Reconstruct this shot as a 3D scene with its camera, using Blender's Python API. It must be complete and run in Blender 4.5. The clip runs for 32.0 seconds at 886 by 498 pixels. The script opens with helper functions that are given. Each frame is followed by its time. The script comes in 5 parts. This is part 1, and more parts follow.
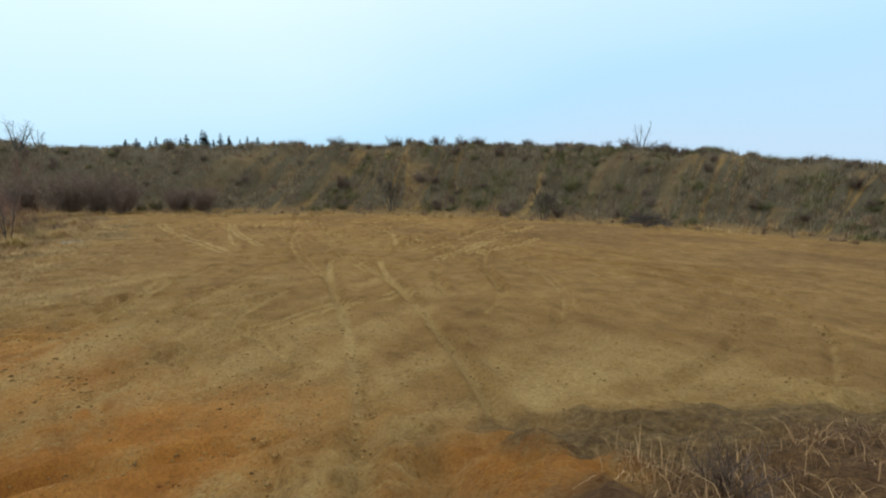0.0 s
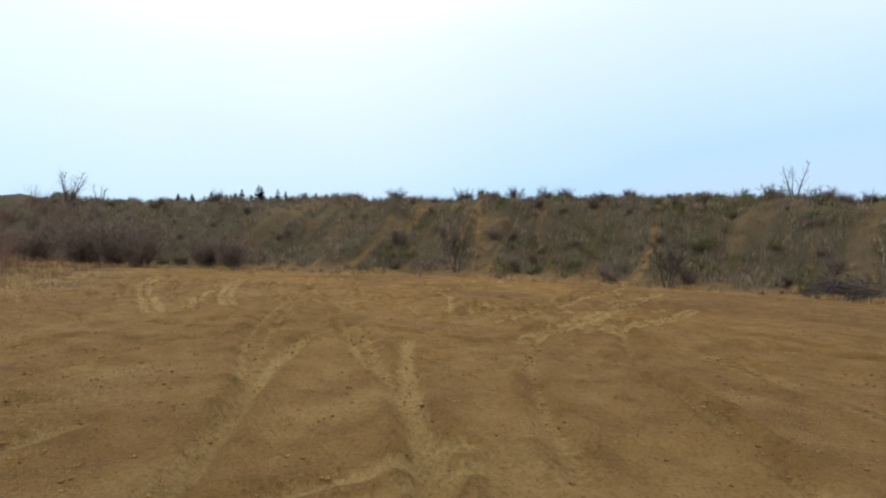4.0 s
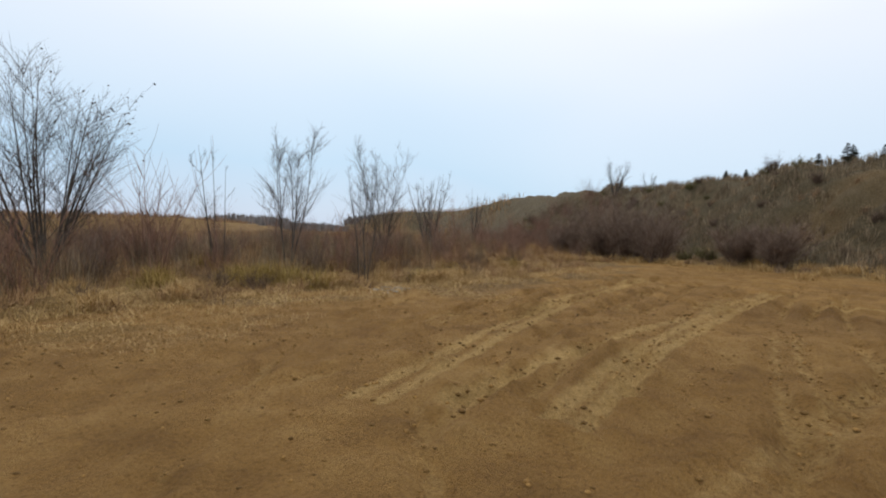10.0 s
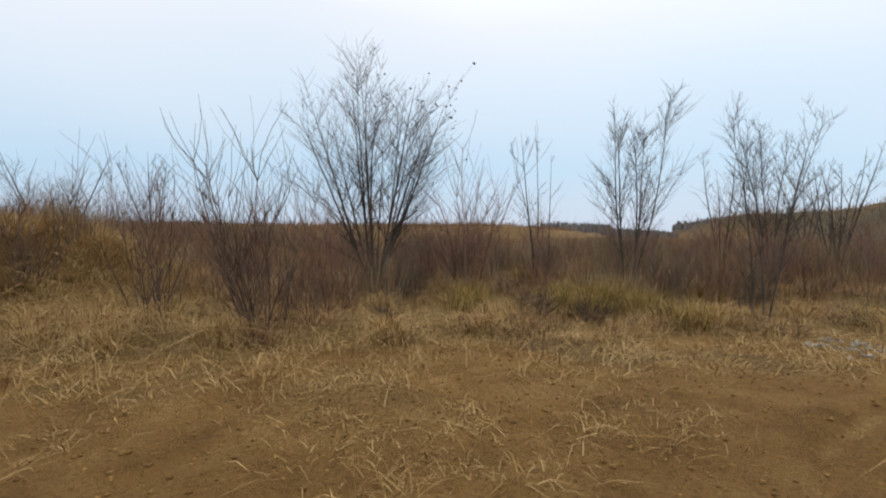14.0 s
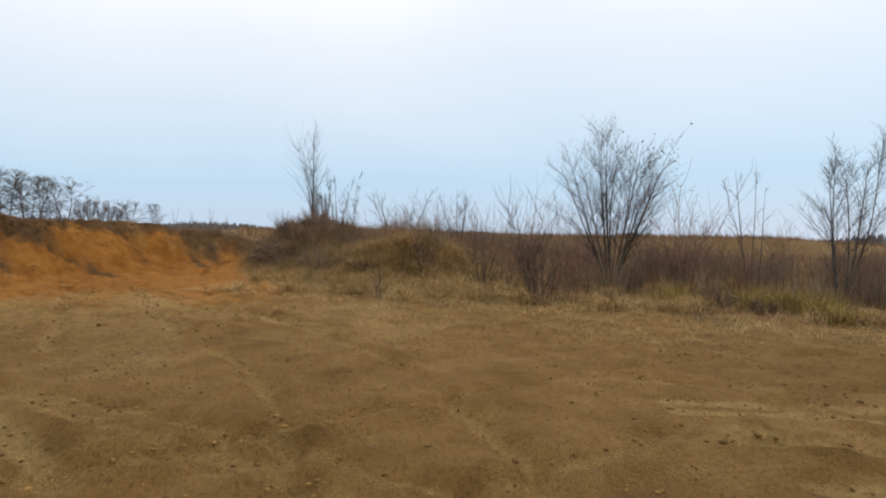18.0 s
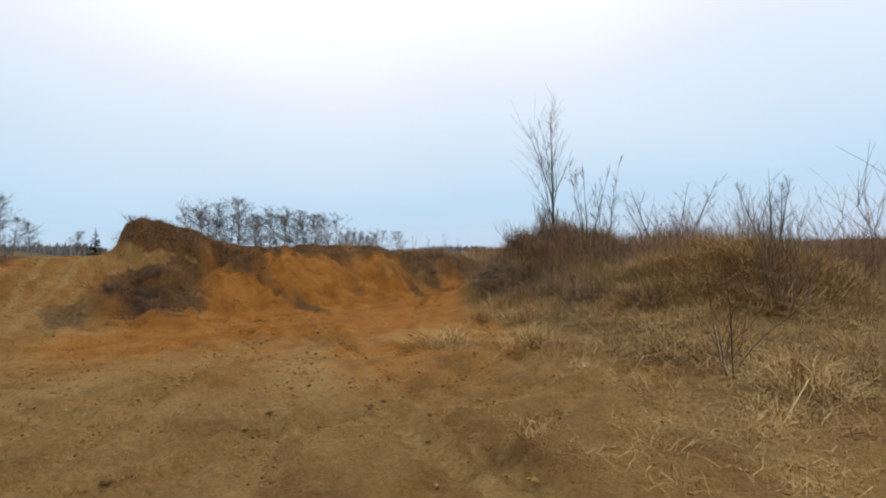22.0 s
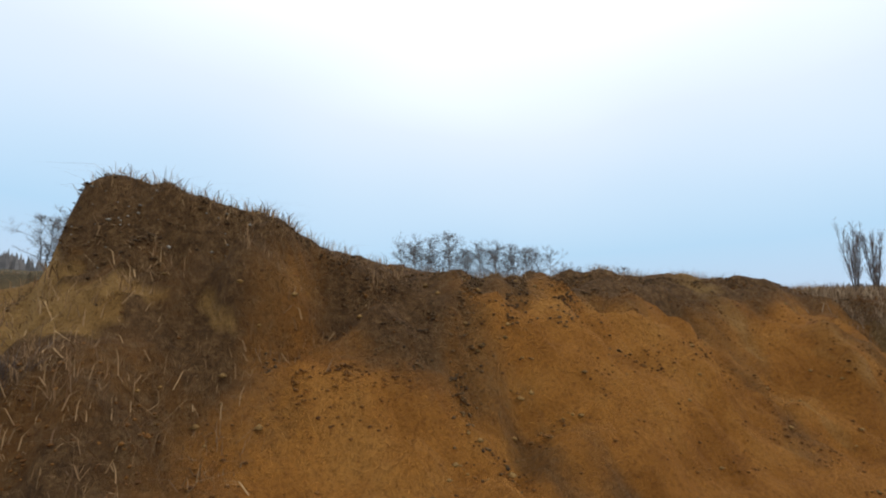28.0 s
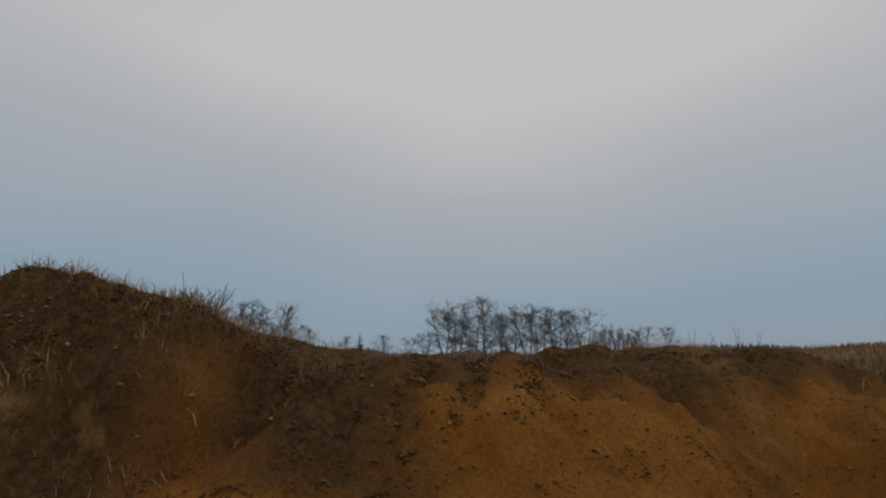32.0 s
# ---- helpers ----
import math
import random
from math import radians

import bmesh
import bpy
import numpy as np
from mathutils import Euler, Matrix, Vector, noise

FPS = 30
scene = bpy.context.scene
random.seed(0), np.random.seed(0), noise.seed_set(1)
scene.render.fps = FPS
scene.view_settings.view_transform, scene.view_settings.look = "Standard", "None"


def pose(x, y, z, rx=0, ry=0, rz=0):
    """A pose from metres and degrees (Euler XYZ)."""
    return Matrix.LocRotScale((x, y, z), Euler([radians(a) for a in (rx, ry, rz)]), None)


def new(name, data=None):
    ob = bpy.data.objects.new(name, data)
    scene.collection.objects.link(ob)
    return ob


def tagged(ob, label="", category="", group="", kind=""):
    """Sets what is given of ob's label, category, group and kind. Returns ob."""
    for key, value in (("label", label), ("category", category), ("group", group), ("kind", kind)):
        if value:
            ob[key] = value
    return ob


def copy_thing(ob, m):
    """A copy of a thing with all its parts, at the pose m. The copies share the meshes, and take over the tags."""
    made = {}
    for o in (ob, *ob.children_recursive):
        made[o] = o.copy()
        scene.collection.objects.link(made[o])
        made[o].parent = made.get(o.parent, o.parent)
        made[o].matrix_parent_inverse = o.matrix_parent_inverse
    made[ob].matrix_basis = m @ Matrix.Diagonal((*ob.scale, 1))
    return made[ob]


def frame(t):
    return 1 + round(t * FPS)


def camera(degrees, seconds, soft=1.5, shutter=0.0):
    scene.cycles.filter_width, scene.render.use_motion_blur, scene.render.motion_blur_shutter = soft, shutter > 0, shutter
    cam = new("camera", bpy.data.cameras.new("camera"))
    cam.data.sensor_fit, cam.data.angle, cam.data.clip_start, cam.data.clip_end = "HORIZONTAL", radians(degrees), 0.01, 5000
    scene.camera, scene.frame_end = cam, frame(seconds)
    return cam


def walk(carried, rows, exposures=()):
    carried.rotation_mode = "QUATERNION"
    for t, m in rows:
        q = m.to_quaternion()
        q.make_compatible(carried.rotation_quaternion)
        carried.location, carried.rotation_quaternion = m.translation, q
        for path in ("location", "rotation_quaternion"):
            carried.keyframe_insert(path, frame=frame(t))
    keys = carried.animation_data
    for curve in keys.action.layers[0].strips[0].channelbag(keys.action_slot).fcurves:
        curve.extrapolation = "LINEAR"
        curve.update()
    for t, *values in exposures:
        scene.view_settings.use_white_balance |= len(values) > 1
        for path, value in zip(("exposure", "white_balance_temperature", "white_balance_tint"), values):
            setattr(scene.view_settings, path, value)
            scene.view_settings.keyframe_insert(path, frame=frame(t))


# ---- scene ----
# ---- camera ----
FOV = 85.4
cam = camera(FOV, 32.0, soft=2.0)
# seconds, x, y, z, yaw, pitch, roll
PATH = [
    (0, -15.31, 10.79, 2.78, -136.0, -8.5, -0.7),
    (0.5, -15.05, 10.42, 2.65, -135.0, -11.8, 1.6),
    (1, -14.50, 9.98, 2.40, -133.7, -15.9, 2.6),
    (1.5, -13.97, 9.47, 2.09, -132.8, -18.0, 0.6),
    (2, -13.18, 8.74, 1.76, -130.4, -18.4, -0.3),
    (2.5, -12.05, 7.80, 1.54, -129.8, -14.3, -0.6),
    (3, -10.68, 6.67, 1.48, -128.4, 0.5, -1.5),
    (3.5, -9.84, 5.89, 1.46, -127.2, 0.7, -1.5),
    (5.5, -8.51, 3.21, 1.43, -128.6, -2.4, -1.7),
    (6, -8.01, 2.64, 1.43, -127.0, -2.8, -0.2),
    (6.5, -7.43, 2.07, 1.42, -124.2, -2.5, -0.6),
    (7, -6.93, 1.59, 1.41, -117.9, -1.6, -0.9),
    (7.5, -6.43, 1.25, 1.40, -109.9, -1.6, -0.2),
    (8, -5.72, 1.07, 1.39, -101.4, -1.8, 0.5),
    (8.5, -4.67, 1.00, 1.39, -94.8, -2.4, 0.7),
    (9, -3.32, 1.03, 1.39, -85.0, -3.6, 0.0),
    (9.5, -1.97, 1.22, 1.40, -74.4, -3.8, 0.3),
    (10, -0.94, 1.63, 1.40, -64.8, -2.2, -0.6),
    (10.5, -0.27, 2.20, 1.41, -57.5, -2.7, 0.6),
    (11, 0.37, 3.44, 1.37, -48.3, -2.1, 0.7),
    (11.5, 1.41, 4.01, 1.34, -37.8, -1.0, 1.0),
    (12, 1.55, 4.45, 1.36, -31.0, -2.0, 1.3),
    (12.5, 1.60, 4.67, 1.34, -29.0, -2.3, -0.6),
    (13, 1.64, 4.78, 1.35, -28.8, -1.9, -1.2),
    (13.5, 1.66, 4.72, 1.35, -28.7, -1.5, -0.8),
    (15.5, 1.45, 2.56, 1.34, -14.9, -1.9, -0.4),
    (16, 0.93, 0.84, 1.35, -6.7, -1.7, -2.3),
    (16.5, 0.72, 0.36, 1.40, -2.4, -2.1, -2.3),
    (17, 0.47, -0.10, 1.43, 0.0, -1.4, -2.1),
    (17.5, 0.27, -0.39, 1.45, 0.1, -1.0, -1.4),
    (18, 0.38, -0.54, 1.45, 1.5, -0.9, -1.5),
    (18.5, 0.60, -0.40, 1.45, 1.7, -0.9, -1.5),
    (19, 0.70, 0.02, 1.44, 3.0, -1.5, -1.5),
    (19.5, 0.67, 0.53, 1.42, 4.4, -0.4, -0.9),
    (20, 0.46, 1.15, 1.42, 7.7, -0.6, -1.8),
    (20.5, 0.04, 1.85, 1.42, 10.7, -0.0, 0.6),
    (21, -0.50, 2.74, 1.41, 15.4, 0.3, -1.8),
    (21.5, -1.06, 3.85, 1.39, 21.2, 0.6, -0.8),
    (22, -1.80, 5.03, 1.39, 27.9, 1.1, 0.8),
    (22.5, -2.80, 6.14, 1.39, 32.1, 1.4, -0.2),
    (23, -3.65, 6.96, 1.39, 38.3, 1.2, -0.7),
    (23.5, -4.22, 7.50, 1.39, 43.9, 1.0, 0.1),
    (24, -4.69, 8.04, 1.39, 48.8, 0.7, -0.8),
    (24.5, -5.21, 8.61, 1.38, 51.0, 0.5, 0.5),
    (25, -5.79, 9.20, 1.36, 52.2, 0.6, -0.3),
    (25.5, -6.34, 9.75, 1.36, 53.2, -0.3, -1.8),
    (27.5, -9.35, 11.52, 1.33, 52.0, 1.1, -0.4),
    (28, -9.87, 12.14, 1.58, 51.9, 5.7, -0.6),
    (28.5, -10.17, 12.62, 1.75, 51.3, 10.1, -1.1),
    (29, -10.38, 13.15, 1.90, 50.9, 14.6, 1.4),
    (29.5, -10.47, 13.64, 2.06, 51.1, 14.9, 1.6),
    (30, -10.49, 13.96, 2.09, 53.3, 17.9, 2.2),
    (30.5, -10.43, 14.06, 2.10, 57.1, 19.8, 0.8),
    (31, -10.30, 13.94, 2.02, 57.7, 17.9, 0.0),
    (31.5, -10.07, 13.59, 1.86, 57.5, 15.5, -0.2),
    (32, -9.75, 13.05, 1.77, 56.6, 13.4, 0.8),
]
walk(cam, [(t, pose(x, y, z, 90 + p, r, w)) for t, x, y, z, w, p, r in PATH],
     exposures=[(0, 0.1, 5600, -2), (1, 0.52, 4700, -12), (2, 0.85, 4300, -17), (2.6, 0.6, 4700, -9), (3.2, 0.2, 5550, 5), (5.5, 0.08, 5800, 7), (7.5, 0.06, 5850, 8), (11, -0.03, 6150, 9), (21, -0.02, 6150, 9), (24, -0.05, 5800, 7), (28, -0.05, 5750, 5), (28.5, -0.12, 5800, 5), (29.2, -0.45, 5900, 5), (30, -0.8, 6150, 6), (31, -1.0, 6200, 7), (32, -1.15, 6250, 8)])

# ---- light ----
SUN_EL, SUN_AZ = radians(38), radians(60)
world = bpy.data.worlds.new("overcast_sky")
scene.world = world
world.use_nodes = True
wn, wl = world.node_tree.nodes, world.node_tree.links
wn.clear()

sky = wn.new("ShaderNodeTexSky")
sky.sky_type = "NISHITA"
sky.sun_disc = False
sky.sun_elevation, sky.sun_rotation = SUN_EL, SUN_AZ
sky.dust_density = 2.0
coord = wn.new("ShaderNodeTexCoord")
stretch = wn.new("ShaderNodeMapping")
stretch.inputs["Scale"].default_value = (1.0, 1.0, 2.2)
cloud = wn.new("ShaderNodeTexNoise")
cloud.inputs["Scale"].default_value = 1.6
cloud.inputs["Detail"].default_value = 1.5
cloud.inputs["Roughness"].default_value = 0.45
ramp = wn.new("ShaderNodeValToRGB")
ramp.color_ramp.elements[0].position, ramp.color_ramp.elements[0].color = 0.06, (0.66, 0.74, 0.86, 1)
ramp.color_ramp.elements[1].position, ramp.color_ramp.elements[1].color = 0.27, (0.60, 0.77, 0.91, 1)
for p, c in ((0.46, (0.75, 0.86, 0.96, 1)), (0.70, (0.97, 0.98, 1.01, 1)), (0.95, (1.32, 1.26, 1.22, 1))):
    ramp.color_ramp.elements.new(p).color = c
split = wn.new("ShaderNodeSeparateXYZ")
height = wn.new("ShaderNodeMapRange")
height.inputs["From Min"].default_value, height.inputs["From Max"].default_value = 0.0, 0.55
height.inputs["To Min"].default_value, height.inputs["To Max"].default_value = -0.11, 0.73
lift = wn.new("ShaderNodeMath")
lift.operation = "MULTIPLY_ADD"
lift.inputs[1].default_value = 0.3
blend = wn.new("ShaderNodeMixRGB")
blend.inputs["Fac"].default_value = 0.93
skydim = wn.new("ShaderNodeMixRGB")
skydim.blend_type = "MULTIPLY"
skydim.inputs["Fac"].default_value = 1.0
skydim.inputs["Color2"].default_value = (0.1, 0.1, 0.1, 1)
back = wn.new("ShaderNodeBackground")
back.inputs["Strength"].default_value = 0.98
wout = wn.new("ShaderNodeOutputWorld")
wl.new(coord.outputs["Generated"], stretch.inputs["Vector"])
wl.new(stretch.outputs["Vector"], cloud.inputs["Vector"])
wl.new(coord.outputs["Generated"], split.inputs["Vector"])
wl.new(split.outputs["Z"], height.inputs["Value"])
wl.new(cloud.outputs["Fac"], lift.inputs[0])


def thin_cloud(way, power, gain, base):
    """A broad, soft stretch of sky where the overcast is thinner."""
    dot = wn.new("ShaderNodeVectorMath")
    dot.operation = "DOT_PRODUCT"
    wl.new(coord.outputs["Generated"], dot.inputs[0])
    dot.inputs[1].default_value = Vector(way).normalized()
    up = wn.new("ShaderNodeMath")
    up.operation, up.use_clamp = "MAXIMUM", True
    wl.new(dot.outputs["Value"], up.inputs[0])
    up.inputs[1].default_value = 0.0
    sharp = wn.new("ShaderNodeMath")
    sharp.operation = "POWER"
    wl.new(up.outputs[0], sharp.inputs[0])
    sharp.inputs[1].default_value = power
    add = wn.new("ShaderNodeMath")
    add.operation = "MULTIPLY_ADD"
    wl.new(sharp.outputs[0], add.inputs[0])
    add.inputs[1].default_value = gain
    wl.new(base, add.inputs[2])
    return add.outputs[0]


wl.new(height.outputs["Result"], lift.inputs[2])
glow = thin_cloud((0.98, -0.2, 0.35), 5, 0.2, lift.outputs["Value"])
glow = thin_cloud((-0.75, 0.66, 0.45), 6, 0.17, glow)
glow = thin_cloud((0.25, -0.95, 0.25), 6, -0.12, glow)
wl.new(glow, ramp.inputs["Fac"])
wl.new(sky.outputs["Color"], skydim.inputs["Color1"])
wl.new(skydim.outputs["Color"], blend.inputs["Color1"])
wl.new(ramp.outputs["Color"], blend.inputs["Color2"])
wl.new(blend.outputs["Color"], back.inputs["Color"])
wl.new(back.outputs["Background"], wout.inputs["Surface"])

sun = new("sun", bpy.data.lights.new("sun", "SUN"))
sun.data.energy, sun.data.angle, sun.data.color = 0.5, radians(40), (1.0, 0.96, 0.9)
sun.rotation_euler = (radians(90) - SUN_EL, 0, math.pi - SUN_AZ)

# ---- small tools ----


def smooth(e0, e1, v):
    k = np.clip((v - e0) / (e1 - e0), 0, 1)
    return k * k * (3 - 2 * k)


GRID = np.random.RandomState(7).rand(256, 256)


def vnoise(x, y):
    """Smooth value noise, 0 to 1, of period 1."""
    x, y = np.asarray(x, float), np.asarray(y, float)
    i, j = np.floor(x).astype(int), np.floor(y).astype(int)
    u, v = x - i, y - j
    u, v = u * u * (3 - 2 * u), v * v * (3 - 2 * v)
    a, b = GRID[i % 256, j % 256], GRID[(i + 1) % 256, j % 256]
    c, d = GRID[i % 256, (j + 1) % 256], GRID[(i + 1) % 256, (j + 1) % 256]
    return (a * (1 - u) + b * u) * (1 - v) + (c * (1 - u) + d * u) * v


def fbm(x, y, octaves=4):
    total, amp = 0.0, 0.5
    for k in range(octaves):
        total = total + amp * vnoise(x * 2 ** k + 17.3 * k, y * 2 ** k + 5.1 * k)
        amp *= 0.5
    return total - 0.5


def along(points, x, y):
    """Distance to a line of points, signed (positive to its left), and how far along it, in metres."""
    x, y = np.asarray(x, float), np.asarray(y, float)
    best, sign, place, run = np.full(x.shape, 1e9), np.ones(x.shape), np.zeros(x.shape), 0.0
    for (ax, ay), (bx, by) in zip(points, points[1:]):
        dx, dy = bx - ax, by - ay
        length = math.hypot(dx, dy)
        k = np.clip(((x - ax) * dx + (y - ay) * dy) / length ** 2, 0, 1)
        d = np.hypot(x - ax - k * dx, y - ay - k * dy)
        near = d < best
        side = np.sign((y - ay) * dx - (x - ax) * dy)
        best, sign, place = np.where(near, d, best), np.where(near, side, sign), np.where(near, run + k * length, place)
        run += length
    return best * sign, place


def fast_mesh(name, verts, faces):
    """A mesh from arrays; faces of one size."""
    verts, faces = np.asarray(verts, np.float32), np.asarray(faces, np.int32)
    me = bpy.data.meshes.new(name)
    me.vertices.add(len(verts))
    me.vertices.foreach_set("co", verts.ravel())
    n = faces.shape[1]
    me.loops.add(faces.size)
    me.loops.foreach_set("vertex_index", faces.ravel())
    me.polygons.add(len(faces))
    me.polygons.foreach_set("loop_start", np.arange(0, faces.size, n, dtype=np.int32))
    me.polygons.foreach_set("loop_total", np.full(len(faces), n, np.int32))
    me.update(calc_edges=True)
    return me


def part(name, me, material, parent=None, label=""):
    """One mesh object, under a thing where one is given. Takes a bmesh or a mesh."""
    if isinstance(me, bmesh.types.BMesh):
        bm, me = me, bpy.data.meshes.new(name)
        bm.to_mesh(me)
        bm.free()
    me.materials.append(material)
    ob = new(name, me)
    if parent is not None:
        ob.parent = parent
    if label:
        tagged(ob, label)
    return ob


def thing(name, at, label, category, group="", kind=""):
    ob = new(name)
    ob.matrix_world = at if isinstance(at, Matrix) else Matrix.Translation(at)
    ob.empty_display_size = 0.2
    return tagged(ob, label, category, group, kind)


# ---- materials ----


def material(name, stops, scale=3.0, rough=0.9, bump=0.0, bump_scale=40.0, island=0.0, metal=0.0, spec=0.3, fine=0.0):
    """Earth, bark and leaf surfaces: colours over two sizes of noise, with relief; island: spread of brightness between pieces."""
    m = bpy.data.materials.new(name)
    m.use_nodes = True
    n, l = m.node_tree.nodes, m.node_tree.links
    b = n["Principled BSDF"]
    b.inputs["Roughness"].default_value = rough
    b.inputs["Metallic"].default_value = metal
    b.inputs["Specular IOR Level"].default_value = spec
    pos = n.new("ShaderNodeNewGeometry")
    big = n.new("ShaderNodeTexNoise")
    big.inputs["Scale"].default_value, big.inputs["Detail"].default_value = scale, 6.0
    l.new(pos.outputs["Position"], big.inputs["Vector"])
    r = n.new("ShaderNodeValToRGB")
    while len(r.color_ramp.elements) < len(stops):
        r.color_ramp.elements.new(0.5)
    for e, (p, c) in zip(r.color_ramp.elements, stops):
        e.position, e.color = p, (*c, 1)
    if island:
        mix = n.new("ShaderNodeMath")
        mix.operation = "MULTIPLY_ADD"
        mix.inputs[1].default_value = island
        l.new(pos.outputs["Random Per Island"], mix.inputs[0])
        sub = n.new("ShaderNodeMath")
        sub.operation = "SUBTRACT"
        sub.inputs[1].default_value = island / 2
        l.new(big.outputs["Fac"], sub.inputs[0])
        l.new(sub.outputs[0], mix.inputs[2])
        l.new(mix.outputs[0], r.inputs["Fac"])
    else:
        l.new(big.outputs["Fac"], r.inputs["Fac"])
    l.new(r.outputs["Color"], b.inputs["Base Color"])
    if bump:
        small = n.new("ShaderNodeTexNoise")
        small.inputs["Scale"].default_value, small.inputs["Detail"].default_value = bump_scale, 5.0
        l.new(pos.outputs["Position"], small.inputs["Vector"])
        bp = n.new("ShaderNodeBump")
        bp.inputs["Strength"].default_value, bp.inputs["Distance"].default_value = bump, 0.03
        l.new(small.outputs["Fac"], bp.inputs["Height"])
        l.new(bp.outputs["Normal"], b.inputs["Normal"])
    return m


def ground_material():
    """Sand, orange subsoil, litter and pale dry tracks, laid out by the soil maps stored on the ground."""
    m = bpy.data.materials.new("sandy_soil")
    m.use_nodes = True
    n, l = m.node_tree.nodes, m.node_tree.links
    b = n["Principled BSDF"]
    b.inputs["Roughness"].default_value = 0.92
    b.inputs["Specular IOR Level"].default_value = 0.2
    pos = n.new("ShaderNodeNewGeometry")

    def noise_at(scale, detail=6.0, rough=0.6):
        t = n.new("ShaderNodeTexNoise")
        t.inputs["Scale"].default_value, t.inputs["Detail"].default_value, t.inputs["Roughness"].default_value = scale, detail, rough
        l.new(pos.outputs["Position"], t.inputs["Vector"])
        return t.outputs["Fac"]

    def ramp_of(fac, stops):
        r = n.new("ShaderNodeValToRGB")
        while len(r.color_ramp.elements) < len(stops):
            r.color_ramp.elements.new(0.5)
        for e, (p, c) in zip(r.color_ramp.elements, stops):
            e.position, e.color = p, (*c, 1)
        l.new(fac, r.inputs["Fac"])
        return r.outputs["Color"]

    def mask(name, wobble, lo, hi):
        a = n.new("ShaderNodeAttribute")
        a.attribute_name = name
        add = n.new("ShaderNodeMath")
        add.operation = "MULTIPLY_ADD"
        l.new(wobble, add.inputs[0])
        add.inputs[1].default_value = 0.5
        l.new(a.outputs["Fac"], add.inputs[2])
        rng = n.new("ShaderNodeMapRange")
        rng.inputs["From Min"].default_value, rng.inputs["From Max"].default_value = lo + 0.25, hi + 0.25
        l.new(add.outputs[0], rng.inputs["Value"])
        return rng.outputs["Result"]

    def mixed(fac, a, c):
        x = n.new("ShaderNodeMixRGB")
        l.new(fac, x.inputs["Fac"])
        l.new(a, x.inputs["Color1"])
        l.new(c, x.inputs["Color2"])
        return x.outputs["Color"]

    mid, fine, wide = noise_at(1.6), noise_at(14.0, 8.0, 0.7), noise_at(0.25, 4.0)
    sand = ramp_of(mid, [(0.25, SAND[0]), (0.5, SAND[1]), (0.75, SAND[2])])
    orange = ramp_of(mid, [(0.25, ORANGE[0]), (0.5, ORANGE[1]), (0.75, ORANGE[2])])
    litter = ramp_of(fine, [(0.3, LITTER[0]), (0.5, LITTER[1]), (0.68, LITTER[2])])
    pale = ramp_of(fine, [(0.3, PALE[0]), (0.7, PALE[1])])
    humus = ramp_of(fine, [(0.3, HUMUS[0]), (0.5, HUMUS[1]), (0.7, HUMUS[2])])
    white = ramp_of(mid, [(0.3, CLAY[0]), (0.7, CLAY[1])])
    col = mixed(mask("orange", mid, 0.25, 0.75), sand, orange)
    faint = n.new("ShaderNodeMath")
    faint.operation = "MULTIPLY"
    faint.inputs[1].default_value = 0.82
    l.new(mask("pale", fine, 0.46, 0.77), faint.inputs[0])
    col = mixed(faint.outputs[0], col, pale)
    col = mixed(mask("litter", fine, 0.25, 0.75), col, litter)
    col = mixed(mask("straw", fine, 0.3, 0.9), col, ramp_of(fine, [(0.3, STRAW[0]), (0.5, STRAW[1]), (0.7, STRAW[2])]))
    col = mixed(mask("scrub", fine, 0.2, 0.8), col, ramp_of(fine, [(0.3, SCRUB[0]), (0.5, SCRUB[1]), (0.7, SCRUB[2])]))
    col = mixed(mask("humus", fine, 0.2, 0.8), col, humus)
    col = mixed(mask("clay", mid, 0.4, 0.7), col, white)
    # crumbs and damp patches
    crumbs = ramp_of(noise_at(30.0, 6.0, 0.75), [(0.35, (0.55, 0.5, 0.45)), (0.5, (1, 1, 1)), (0.7, (1.15, 1.12, 1.08))])
    damp = ramp_of(wide, [(0.35, (0.78, 0.74, 0.68)), (0.6, (1.04, 1.04, 1.04))])
    for c in (crumbs, damp):
        x = n.new("ShaderNodeMixRGB")
        x.blend_type = "MULTIPLY"
        x.inputs["Fac"].default_value = 0.8
        l.new(col, x.inputs["Color1"])
        l.new(c, x.inputs["Color2"])
        col = x.outputs["Color"]
    l.new(col, b.inputs["Base Color"])
    last = None
    for scale, depth in ((3.2, 0.16), (13.0, 0.07), (55.0, 0.02)):
        bp = n.new("ShaderNodeBump")
        bp.inputs["Strength"].default_value, bp.inputs["Distance"].default_value = 1.0, depth
        l.new(noise_at(scale, 6.0, 0.75), bp.inputs["Height"])
        if last is not None:
            l.new(last.outputs["Normal"], bp.inputs["Normal"])
        last = bp
    l.new(bp.outputs["Normal"], b.inputs["Normal"])
    return m


SAND = [(0.22, 0.12, 0.033), (0.34, 0.192, 0.056), (0.44, 0.27, 0.09)]
ORANGE = [(0.31, 0.118, 0.017), (0.47, 0.194, 0.032), (0.57, 0.265, 0.056)]
LITTER = [(0.11, 0.066, 0.026), (0.22, 0.136, 0.052), (0.36, 0.235, 0.095)]
SCRUB = [(0.045, 0.037, 0.021), (0.11, 0.086, 0.047), (0.20, 0.155, 0.085)]
STRAW = [(0.14, 0.085, 0.03), (0.29, 0.185, 0.062), (0.42, 0.28, 0.105)]
HUMUS = [(0.07, 0.036, 0.014), (0.16, 0.084, 0.031), (0.28, 0.16, 0.064)]
PALE = [(0.44, 0.28, 0.092), (0.58, 0.39, 0.15)]
